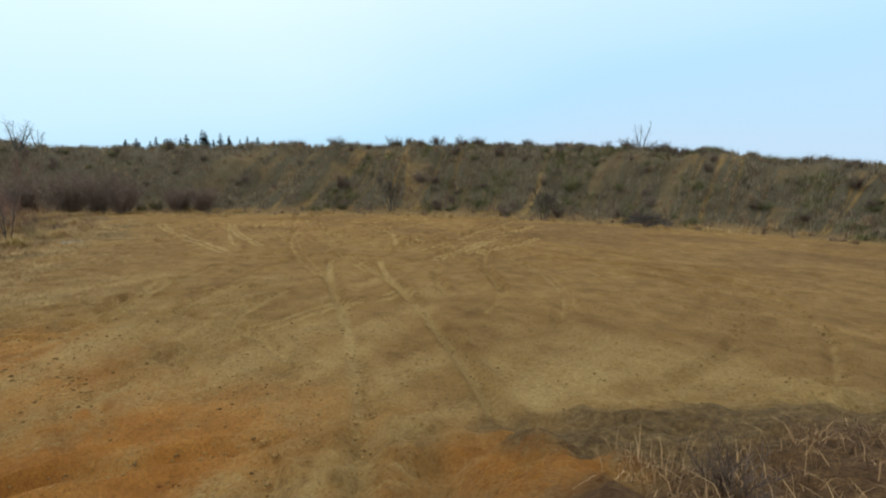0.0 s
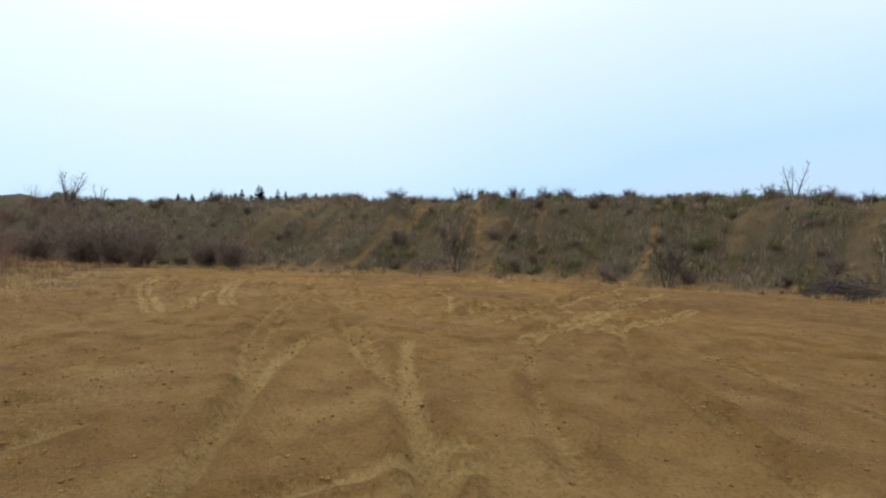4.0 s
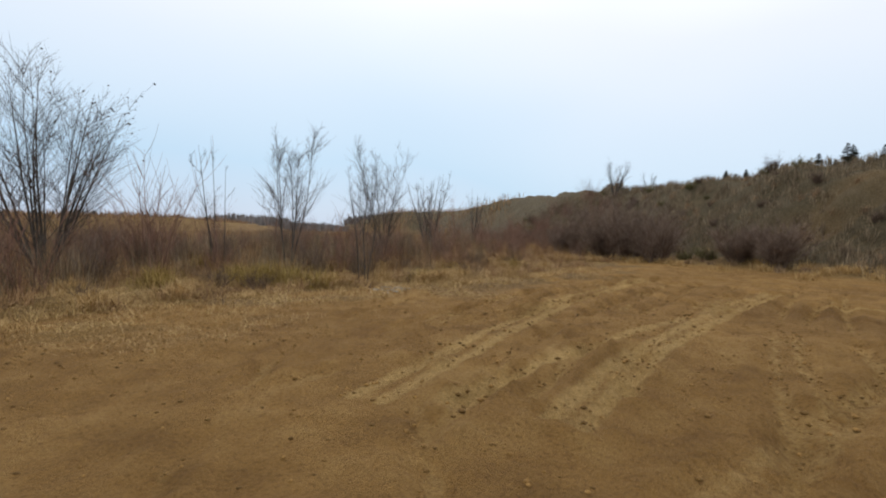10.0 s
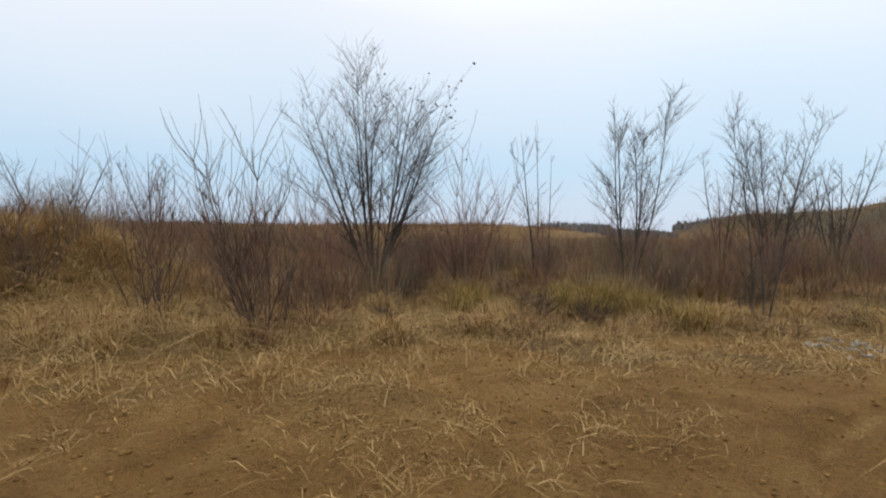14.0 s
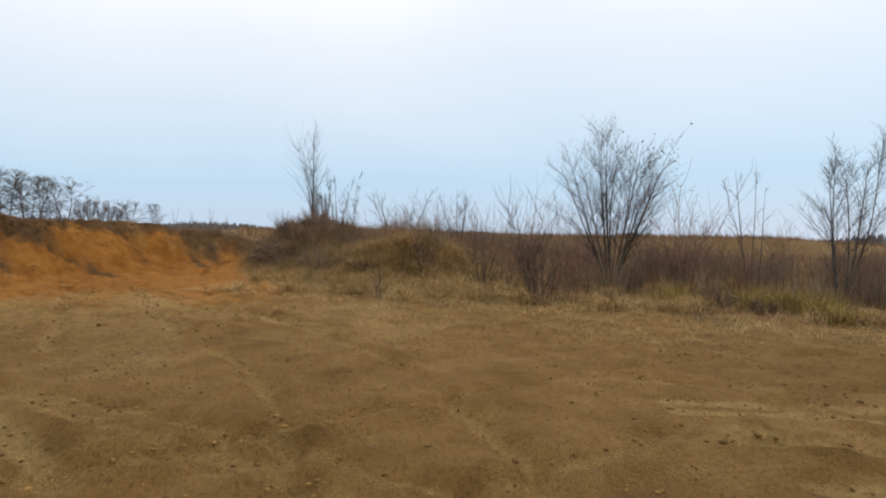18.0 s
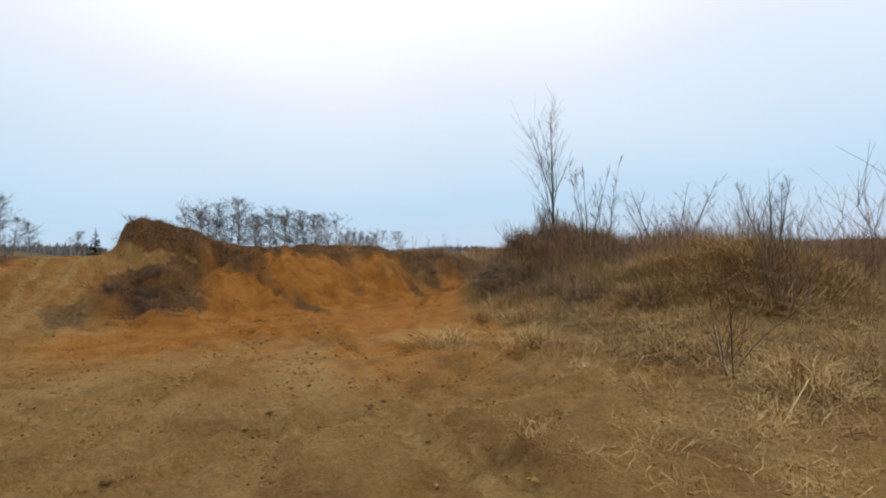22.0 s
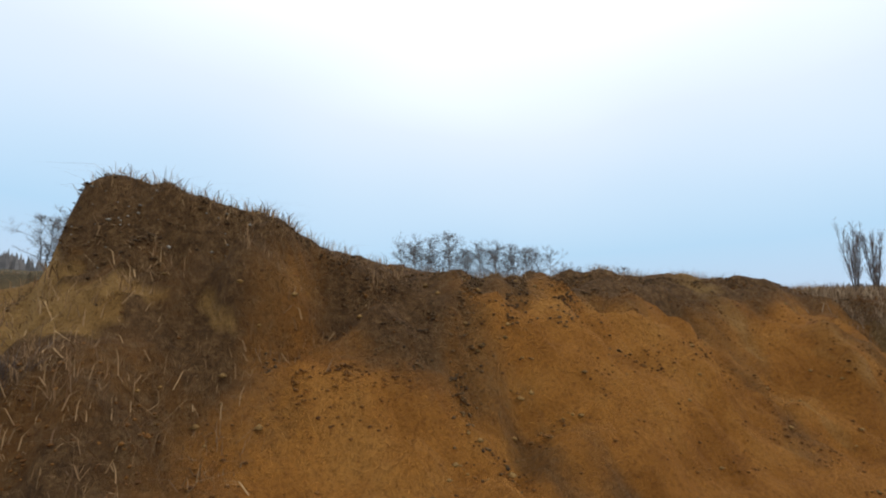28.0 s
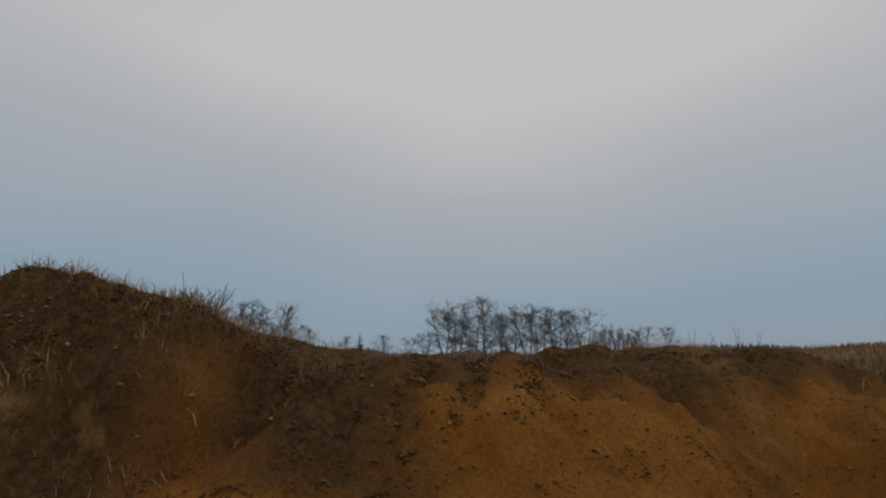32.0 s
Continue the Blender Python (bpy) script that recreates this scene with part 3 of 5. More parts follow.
    clay = np.maximum(clay, bump(x, y, 25.6, 0.3, 1.1, 1.0) * smooth(-0.12, 0.1, fbm(x * 1.5, y * 1.5)))
    # a pale patch on the pit floor, drawn with the clay colour
    clay = np.maximum(clay, bump(x, y, -15.2, -1.0, 1.2, 1.0) * smooth(-0.1, 0.1, fbm(x * 1.5, y * 1.5)))
    r = along(RAMP, x, y)[0]
    # the driven face of the ramp: drier sand with two worn tracks
    face = smooth(-0.5, -0.1, r) * (1 - smooth(1.1, 1.6, r)) * smooth(-6, -4, b) * (1 - smooth(0.5, 2, b)) * (1 - smooth(16.5, 18, s))
    orange = orange * (1 - 0.55 * face)
    wobble = 0.06 * fbm(s * 0.9, 0 * s + 3)
    worn = np.exp(-((r - 0.12 - wobble) / 0.15) ** 2) + np.exp(-((r - 0.78 + wobble) / 0.17) ** 2)
    pale = np.maximum(pale, 0.8 * face * worn * smooth(-0.35, 0.0, fbm(x * 2.6 + 7, y * 2.6)))
    humus = np.maximum(humus, 0.95 * smooth(-2.8, -1.7, b + ragged) * smooth(0.2, 0.7, -r - 0.12 * smooth(-2.5, -4.5, b) + 0.6 * ragged) * (1 - smooth(0.8, 2.0, b)) * smooth(3, 5, s) * (1 - smooth(15, 16, s)))
    humus = np.maximum(humus, 0.85 * smooth(1.8, 2.0, layer) * (np.abs(b) < 4) * np.exp(-((s - 16.0) / 1.6) ** 4))
    weathered = smooth(-4.6, -3.4, b + ragged) * smooth(1.0, 1.45, r - 0.65 * smooth(-1.5, -3.6, b) + 0.4 * ragged) * smooth(13.0, 13.8, s) * (1 - smooth(17.2, 18.1, s - 0.38 * b + 1.1 * ragged))
    humus = np.maximum(humus, 0.95 * weathered * (0.72 + 0.28 * smooth(-0.3, 0.1, fbm(x * 2.5, y * 2.5))))
    humus = np.maximum(humus, 0.45 * smooth(-17, -8, e) * (1 - smooth(-2.5, 0.3, e)) * smooth(70, 78, along(HILL_FOOT, x, y)[1]) * smooth(-0.3, 0.1, fbm(x * 0.35 + 14, y * 0.35)) * (1 - 0.9 * smooth(0.5, 0.8, pale)))
    wall = smooth(-4.3, -3.3, b) * (1 - smooth(0, 1, b)) * smooth(14.6, 15.4, s)
    humus = np.maximum(humus, 0.74 * wall * smooth(0.01, 0.2, fbm(s * 1.2 + 3, b * 0.35) + 0.35 * ragged + 0.14 * smooth(19.5, 22, s)))
    humus = np.maximum(humus, 0.8 * wall * smooth(0.02, 0.2, fbm(x * 1.3 + 8, y * 1.3) + 0.1) * np.exp(-((b + 3.0) / 0.5) ** 2) * (1 - smooth(16.6, 17.4, s)))
    clay = np.maximum(clay, 0.5 * wall * smooth(0.05, 0.2, fbm(s * 1.3 + 40, b * 0.3)) * smooth(20.5, 22.5, s))
    inside = smooth(-5.5, -1.0, -edge) * (1 - smooth(-0.5, 0.5, -edge)) * smooth(-0.12, 0.1, fbm(x * 0.7 + 12, y * 0.7))
    straw = np.maximum(straw, 0.8 * inside * (1 - smooth(2.5, 5, x)) * smooth(-9, -5, x))
    straw = np.maximum(straw, bump(x, y, -0.4, 14.0, 2.3, 1.1) * smooth(-0.25, 0.0, fbm(x * 0.9 + 2, y * 0.9)))
    v = np.maximum(v, 0.75 * inside * smooth(1.5, 4.5, x))
    scrub = smooth(0.4, 2.2, e + 1.5 * ragged) * (1 - 0.9 * rill) * np.clip(0.95 + 0.9 * fbm(x * 0.5 + 60, y * 0.5), 0, 1)
    close = 1 - smooth(30, 50, np.hypot(x, y))
    v = v * close + 0.8 * (1 - close)
    straw, humus, orange, clay = straw * close, humus * close, orange * close, clay * close
    nx, ny = len(xs), len(ys)
    i = np.arange(nx * ny).reshape(ny, nx)
    faces = np.stack([i[:-1, :-1], i[:-1, 1:], i[1:, 1:], i[1:, :-1]], -1).reshape(-1, 4)
    me = fast_mesh("ground", np.stack([x, y, z], 1), faces)
    for name, values in (("litter", v), ("orange", orange), ("pale", pale), ("clay", clay), ("straw", np.clip(straw, 0, 1)), ("humus", np.clip(humus, 0, 1)), ("scrub", scrub)):
        a = me.attributes.new(name, "FLOAT", "POINT")
        a.data.foreach_set("value", values.astype(np.float32))
    me.polygons.foreach_set("use_smooth", np.ones(len(faces), bool))
    return tagged(part("ground", me, SOIL), "churned tan and orange sand of a pit floor with wheel ruts", "ground", kind="structure")


build_ground()

# ---- plants ----


def tubes(paths, radii, sides=4):
    """One mesh of tapered tubes: paths are arrays of points, radii arrays of widths."""
    verts, faces, base = [], [], 0
    ang = np.arange(sides) * 2 * math.pi / sides
    for p, r in zip(paths, radii):
        t = np.gradient(p, axis=0)
        t /= np.linalg.norm(t, axis=1)[:, None] + 1e-9
        ref = np.where(np.abs(t[:, 2:3]) < 0.9, np.array([[0, 0, 1.0]]), np.array([[1.0, 0, 0]]))
        u = np.cross(t, ref)
        u /= np.linalg.norm(u, axis=1)[:, None]
        w = np.cross(t, u)
        ring = p[:, None] + (u[:, None] * np.cos(ang)[None, :, None] + w[:, None] * np.sin(ang)[None, :, None]) * r[:, None, None]
        n = len(p)
        i = base + np.arange(n * sides).reshape(n, sides)
        j = np.roll(i, -1, axis=1)
        faces.append(np.stack([i[:-1], j[:-1], j[1:], i[1:]], -1).reshape(-1, 4))
        verts.append(ring.reshape(-1, 3))
        base += n * sides
    return np.concatenate(verts), np.concatenate(faces)


def limb(rng, start, way, length, bend=0.25, up=0.3, n=6):
    p, d, out = np.array(start, float), np.array(way, float), [np.array(start, float)]
    for _ in range(n - 1):
        d = d + rng.normal(0, bend / n, 3) + np.array([0, 0, up / n])
        d /= np.linalg.norm(d)
        p = p + d * length / (n - 1)
        out.append(p)
    return np.array(out)


def bare_tree(name, x, y, height, label, stems=5, spread=0.35, seed=1, twigs=9, fine=6, thick=0.05, leaves=0, mat=None, fork=0.1, group="", lean=0.0, side=0.4, out=0.75, fat=1.0, dome=0.0, curl=0.15):
    """A leafless tree: stems from the foot (one for a single trunk), limbs and twigs, each thinner."""
    rng = np.random.RandomState(seed)
    root = thing(name, (x, y, at(x, y) - 0.05), label, "tree", group)
    stem_p, stem_r, br_p, br_r, tips = [], [], [], [], []
    for k in range(stems):
        a = 2 * math.pi * (k + rng.rand() * 0.7) / stems
        s = spread * (0.35 + 0.65 * rng.rand()) * (0 if stems == 1 else 1)
        way = np.array([math.cos(a) * s + lean, math.sin(a) * s, 1.0])
        way /= np.linalg.norm(way)
        h = height * (0.76 + 0.24 * rng.rand()) * (0.84 + 0.16 * s / spread) * (1 + 0.12 * dome - dome * s / spread) if stems > 1 else height
        p = limb(rng, (math.cos(a) * 0.12 * (stems > 1), math.sin(a) * 0.12 * (stems > 1), 0), way, h, 0.25, curl, 9)
        r = thick * (0.7 + 0.5 * rng.rand()) * np.linspace(1, 0.1, 9)
        stem_p.append(p), stem_r.append(r)
        for _ in range(twigs):
            q = fork + (0.95 - fork) * rng.rand() ** 0.8
            i = min(int(q * 8), 7)
            s0 = p[i] + (p[i + 1] - p[i]) * (q * 8 - i)
            b = rng.rand() * 2 * math.pi
            d = way + np.array([math.cos(b), math.sin(b), 0.1]) * out * (0.7 + 0.55 * rng.rand())
            d /= np.linalg.norm(d)
            length = height * side * (0.45 + 0.55 * rng.rand()) * (1.2 - 0.85 * q)
            bp = limb(rng, s0, d, length, 0.3, 0.12, 6)
            br_p.append(bp), br_r.append(np.linspace(max(r[i] * 0.4, 0.006 * fat), 0.0035 * fat, 6))
            for _ in range(fine):
                j = 1 + int(rng.rand() * 4)
                b = rng.rand() * 2 * math.pi
                d2 = d + np.array([math.cos(b), math.sin(b), 0.1]) * 0.85
                d2 /= np.linalg.norm(d2)
                fp = limb(rng, bp[j], d2, length * (0.25 + 0.35 * rng.rand()), 0.3, 0.2, 4)
                br_p.append(fp), br_r.append(np.linspace(0.0042 * fat, 0.0022 * fat, 4))
                tips.append(fp[-1])
    part("trunk", fast_mesh("trunk", *tubes(stem_p, stem_r, 6)), BARK, root)
    part("crown", fast_mesh("crown", *tubes(br_p, br_r, 3)), mat or DARK_TWIG, root)
    if leaves:
        high = sorted(tips, key=lambda q: -(q[2] + 0.8 * q[0]))[: leaves * 2]
        pick = [high[i] for i in rng.permutation(len(high))[:leaves]]
        v, f = [], []
        for q in pick:
            a, s = rng.rand() * 6.28, 0.025 + 0.02 * rng.rand()
            e1, e2 = np.array([math.cos(a), math.sin(a), -0.3]) * s, np.array([-math.sin(a), math.cos(a), -0.9]) * s
            n = len(v)
            v += [q, q + e1 + e2 * 0.4, q + e2 * 1.4, q - e1 + e2 * 0.5]
            f.append([n, n + 1, n + 2, n + 3])
        part("foliage", fast_mesh("foliage", v, f), LEAF, root, "few dead leaves hanging in the crown")
    return root


def blades(n, place, size, width, lean, seed, droop=0.5):
    """Arrays for n bent blades of grass: place(rng, n) gives x, y; size and width are ranges."""
    rng = np.random.RandomState(seed)
    x, y = place(rng, n)
    n = len(x)
    z = land(x, y) - 0.02
    h = size[0] + (size[1] - size[0]) * rng.rand(n) ** 1.5
    w = width[0] + (width[1] - width[0]) * rng.rand(n)
    a, t = rng.rand(n) * 2 * math.pi, lean * np.abs(rng.normal(0, 1, n))
    dx, dy = np.cos(a) * t, np.sin(a) * t
    b = rng.rand(n) * math.pi
    sx, sy = np.cos(b) * w / 2, np.sin(b) * w / 2
    base = np.stack([x, y, z], 1)
    mid = base + np.stack([dx * h * 0.4, dy * h * 0.4, h * 0.6], 1)
    top = base + np.stack([dx * h * (1 + droop), dy * h * (1 + droop), h * np.clip(1 - 0.25 * t, 0.3, 1)], 1)
    side = np.stack([sx, sy, 0 * sx], 1)
    v = np.stack([base - side, base + side, mid + side * 0.8, mid - side * 0.8, top], 1).reshape(-1, 3)
    i = np.arange(n)[:, None] * 5
    f = np.concatenate([i + np.array([[0, 1, 2]]), i + np.array([[0, 2, 3]]), i + np.array([[3, 2, 4]])])
    return v, f


def growth(name, label, category, mat, n, place, size, width, lean, seed, droop=0.5):
    v, f = blades(n, place, size, width, lean, seed, droop)
    return tagged(part(name, fast_mesh(name, v, f), mat), label, category, kind="stuff")


def in_clumps(x0, x1, y0, y1, clumps, r, keep):
    """A scatter in clumps inside a rectangle, where keep(x, y) is high."""
    def place(rng, n):
        cx, cy = x0 + (x1 - x0) * rng.rand(clumps), y0 + (y1 - y0) * rng.rand(clumps)
        ok = rng.rand(clumps) < keep(cx, cy)
        cx, cy = cx[ok], cy[ok]
        k = rng.randint(0, len(cx), n)
        q, a = r * np.abs(rng.normal(0, 0.6, n)), rng.rand(n) * 6.283
        return cx[k] + q * np.cos(a), cy[k] + q * np.sin(a)
    return place


def verge_zone(lo, hi):
    def keep(x, y):
        d, _ = along(VERGE, x, y)
        e, _ = along(HILL_FOOT, x, y)
        return ((-d > lo) & (-d < hi) & (e < 3)).astype(float)
    return keep


def off_lane(x, y):
    return 1 - np.clip(1.25 * np.exp(-((x + 0.4) / 1.9) ** 2 - ((y - 14.0) / 2.2) ** 2), 0, 1)


def hill_zone(lo, hi):
    def keep(x, y):
        e, _ = along(HILL_FOOT, x, y)
        return ((e > lo) & (e < hi)).astype(float)
    return keep


# ---- trees round the pit ----
bare_tree("multi_stemmed_tree", 5.6, 15.6, 6.1, "tall bare multi-stemmed tree with a few dead leaves beside the sand", 15, 0.47, 3, 17, 8, 0.033, leaves=70, side=0.45, out=0.85, fat=0.75, dome=0.26, curl=0.22)
bare_tree("slender_tree", 10.7, 12.5, 4.8, "slender bare tree with upright stems in dead grass", 5, 0.24, 5, 22, 8, 0.025, side=0.34, out=0.6, fat=0.85)
bare_tree("slender_tree", 14.2, 11.3, 4.8, "bare young tree with forked stems in dead grass", 7, 0.28, 6, 18, 8, 0.022, side=0.34, out=0.6, fat=0.85)
bare_tree("young_tree", 10.0, 9.2, 3.6, "thin bare sapling at the edge of the sand", 3, 0.22, 7, 7, 3, 0.022, side=0.25)
bare_tree("young_tree", 9.0, 13.6, 4.4, "thin bare sapling with long upright shoots", 4, 0.3, 8, 6, 3, 0.022, side=0.22)
bare_tree("spreading_tree", -2.9, 28.5, 5.2, "bare spreading tree behind the overgrown mound", 5, 0.6, 10, 10, 6, 0.045, side=0.4)
bare_tree("slender_tree", 19, 15.5, 5.0, "slender bare tree with upright stems in dead grass", 4, 0.25, 15, 12, 5, 0.04, side=0.26)
bare_tree("slender_tree", 21.5, 13.0, 4.4, "slender bare tree with upright stems in dead grass", 5, 0.3, 16, 12, 5, 0.04, side=0.26)
bare_tree("slender_tree", 24.5, 14.5, 4.6, "slender bare tree with upright stems in dead grass", 4, 0.3, 17, 12, 5, 0.04, side=0.26)
bare_tree("slender_tree", 36.5, 21.0, 6.5, "tall bare tree beyond the weeds", 4, 0.25, 18, 12, 5, 0.06, side=0.26)
bare_tree("slender_tree", 38.0, 17.0, 5.5, "tall bare tree beyond the weeds", 5, 0.3, 19, 12, 5, 0.06, side=0.26)
bare_tree("ridge_tree", 41.2, 5.8, 3.4, "bushy bare tree on the low ridge", 6, 0.5, 20, 10, 5, 0.05)
bare_tree("ridge_tree", 50, 3.4, 2.8, "small bare tree on the low ridge", 4, 0.4, 21, 9, 4, 0.05)
bare_tree("ridge_tree", 0.8, -29, 2.6, "small bare tree on the crest of the hill", 3, 0.3, 22, 10, 4, 0.05)
bare_tree("foot_tree", 12.6, -12.6, 2.8, "dark bare shrub-like tree at the foot of the hill", 4, 0.35, 23, 22, 7, 0.045, side=0.5, fork=0.3, fat=1.6)
bare_tree("foot_tree", 2.5, -17.6, 2.3, "dark bare shrub-like tree at the foot of the hill", 4, 0.4, 24, 20, 7, 0.04, side=0.5, fork=0.3, fat=1.6)
bare_tree("spreading_tree", 0.5, 25, 3.6, "bare thin tree among dead weeds", 5, 0.4, 25, 8, 5, 0.03)
bare_tree("poplar_sapling", -21.8, 80.5, 7.6, "group of upright reddish poplar shoots", 9, 0.12, 26, 26, 5, 0.05, mat=HAZY_RED, side=0.26, out=0.3, fat=2.0)
bare_tree("poplar_sapling", -23.4, 80.0, 8.6, "group of upright reddish poplar shoots", 9, 0.12, 27, 26, 5, 0.05, mat=HAZY_RED, side=0.26, out=0.3, fat=2.0)
bare_tree("snag", -12.2, 34, 3.2, "dead leaning sapling behind the bank", 2, 0.1, 28, 4, 2, 0.03, lean=0.08)


def shrub(name, x, y, h, w, n, seed, label, mat, group="", stems=14, fat=1.0, bushy=0.0):
    """A leafless shrub: thin stems from one foot, with a thicket of twigs."""
    rng = np.random.RandomState(seed)
    root = thing(name, (x, y, at(x, y) - 0.04), label, "shrub", group)
    sp, sr, tp, tr = [], [], [], []
    for k in range(stems):
        a, t = rng.rand() * 6.283, w / h * rng.rand() ** 0.6
        d = np.array([math.cos(a) * t, math.sin(a) * t, 1.0])
        d /= np.linalg.norm(d)
        r0 = 0.28 * w * rng.rand()
        p = limb(rng, (math.cos(a) * r0, math.sin(a) * r0, 0), d, h * (0.35 + 0.65 * rng.rand()), 0.5, 0.1, 6)
        sp.append(p), sr.append(np.linspace(0.0065, 0.0022, 6) * (0.6 + 0.3 * h) * fat)
        for _ in range(n):
            j = rng.randint(1, 6)
            b = rng.rand() * 6.283
            d2 = d * (1 - 0.6 * bushy) + np.array([math.cos(b), math.sin(b), 0.2]) * 0.65 + bushy * rng.normal(0, 0.5, 3)
            d2 /= np.linalg.norm(d2)
            q = limb(rng, p[j], d2, h * (0.12 + 0.34 * rng.rand()), 0.5, 0.3, 4)
            tp.append(q), tr.append(np.linspace(0.0038, 0.0018, 4) * fat)
    part("base_stem", fast_mesh("base_stem", *tubes(sp, sr, 4)), mat, root)
    part("crown", fast_mesh("crown", *tubes(tp, tr, 3)), mat, root)
    return root


shrub("verge_shrub", 2.5, 11.5, 2.5, 1.1, 16, 31, "bare dark brown shrub leaning over the verge", TWIG, stems=20, fat=1.3)
shrub("verge_shrub", 1.2, 12.9, 2.3, 1.0, 15, 32, "tall bare shrub with thin upright shoots", TWIG)
shrub("verge_shrub", 3.4, 13.2, 2.7, 0.8, 14, 33, "tall bare shrub with thin upright shoots", RED_TWIG)
shrub("verge_shrub", -0.6, 14.4, 2.0, 0.9, 14, 34, "bare brown shrub in dead grass", TWIG)
shrub("sapling", -1.5, 11.4, 1.3, 0.35, 4, 35, "single bare seedling standing in the sand", TWIG, stems=5, fat=1.5)
shrub("sapling", 5.2, 9.0, 0.55, 0.3, 3, 36, "bare broken twig stuck in the sand", TWIG, stems=3)
for k, (x, y, h, w) in enumerate([(24.0, 2.2, 2.6, 1.8), (25.2, 3.4, 3.0, 2.0), (26.4, 4.8, 2.8, 1.9), (28.5, 7.0, 2.4, 2.0), (21.6, -2.2, 1.8, 1.5), (22.8, -1.0, 1.6, 1.4)]):
    shrub("dense_bush", x, y, h, w, 34, 40 + k, "dense dark bare bush at the foot of the hill", TAN_TWIG, "bushes at the foot of the hill", 40, 2.4, 0.6)

seed_shrubs = [shrub("thicket_shrub", 7.5, 15.0, 1.7, 0.9, 12, 50, "bare brown shrub in the thicket behind the verge", RED_TWIG, "shrubs of the thicket", 14),
               shrub("thicket_shrub", 12.5, 14.5, 1.5, 0.8, 12, 51, "bare brown shrub in the thicket behind the verge", TAN_TWIG, "shrubs of the thicket", 14),
               shrub("thicket_shrub", 1.0, 17.0, 2.0, 0.9, 12, 52, "bare brown shrub in the thicket behind the verge", RED_TWIG, "shrubs of the thicket", 14)]
rng = np.random.RandomState(61)
made = 0
while made < 190:
    x, y = rng.uniform(-8, 30), rng.uniform(8, 36)
    d, e = float(along(VERGE, [x], [y])[0][0]), float(along(HILL_FOOT, [x], [y])[0][0])
    if not (1.2 < -d < 20) or e > 4 or rng.rand() > 1.3 - 0.05 * -d or math.hypot(x - 8.3, y - 10.5) < 1.6 or abs(float(along([(-1.4, 10.8), (-0.6, 12.6), (0.6, 14.6)], [x], [y])[0][0])) < 1.5 or (x < 1.8 and y < 17.5) or (x < -1 and y < 23 and made % 3):
        continue
    src = seed_shrubs[made % 3]
    ob = copy_thing(src, Matrix.Translation((x, y, at(x, y) - 0.04)) @ Matrix.Rotation(rng.rand() * 6.28, 4, "Z") @ Matrix.Scale(rng.uniform(0.35, 1.05) * (1.0 if made % 5 else 1.5), 4))
    made += 1

made = 0
while made < 90:
    x, y = rng.uniform(13, 44), rng.uniform(3, 24)
    d, e = float(along(VERGE, [x], [y])[0][0]), float(along(HILL_FOOT, [x], [y])[0][0])
    if not (-d > 1.0 and -3 < e < 9) or abs(d) > 16:
        continue
    copy_thing(seed_shrubs[made % 3], Matrix.Translation((x, y, at(x, y) - 0.04)) @ Matrix.Rotation(rng.rand() * 6.28, 4, "Z") @ Matrix.Scale(rng.uniform(0.55, 1.15), 4))
    made += 1

# shrubs on the slope and the crest of the hill
hill_seed = [shrub("slope_shrub", 18, -12, 1.3, 0.9, 22, 55, "bare dark shrub on the hill side", TWIG, "shrubs of the hill", 26, 1.9, 1.0),
             shrub("slope_shrub", 14, -17, 1.1, 0.9, 22, 56, "bare reddish shrub on the hill side", TAN_TWIG, "shrubs of the hill", 26, 1.9, 1.0),
             shrub("slope_shrub", 3, -22, 1.0, 1.0, 24, 57, "bare olive-grey shrub on the hill side", DULL_GREEN, "shrubs of the hill", 28, 2.0, 1.0)]
made = 0
while made < 170:
    x, y = rng.uniform(-26, 46), rng.uniform(-34, 18)
    e, s = (float(q[0]) for q in along(HILL_FOOT, [x], [y]))
    if not (0.3 < e < 11) or float(hill_rill(np.array([x]), np.array([y]))[0]) > 0.25 or rng.rand() > (1.0 if 86 < s < 112 or s < 62 else 0.55):
        continue
    copy_thing(hill_seed[made % 3], Matrix.Translation((x, y, at(x, y) - 0.04)) @ Matrix.Rotation(rng.rand() * 6.28, 4, "Z") @ Matrix.Scale(rng.uniform(0.25, 0.75), 4))
    made += 1
made = 0
while made < 130:
    x, y = rng.uniform(-30, 34), rng.uniform(-36, 4)
    e, s = (float(q[0]) for q in along(HILL_FOOT, [x], [y]))
    if not (10.2 < e < 13.2) or rng.rand() > (1.0 if 82 < s < 120 else 0.4):
        continue
    copy_thing(hill_seed[0 if made % 4 else 1], Matrix.Translation((x, y, at(x, y) - 0.04)) @ Matrix.Rotation(rng.rand() * 6.28, 4, "Z") @ Matrix.Scale(rng.uniform(0.2, 0.55) * (1.3 if made % 9 == 0 else 1), 4))
    made += 1


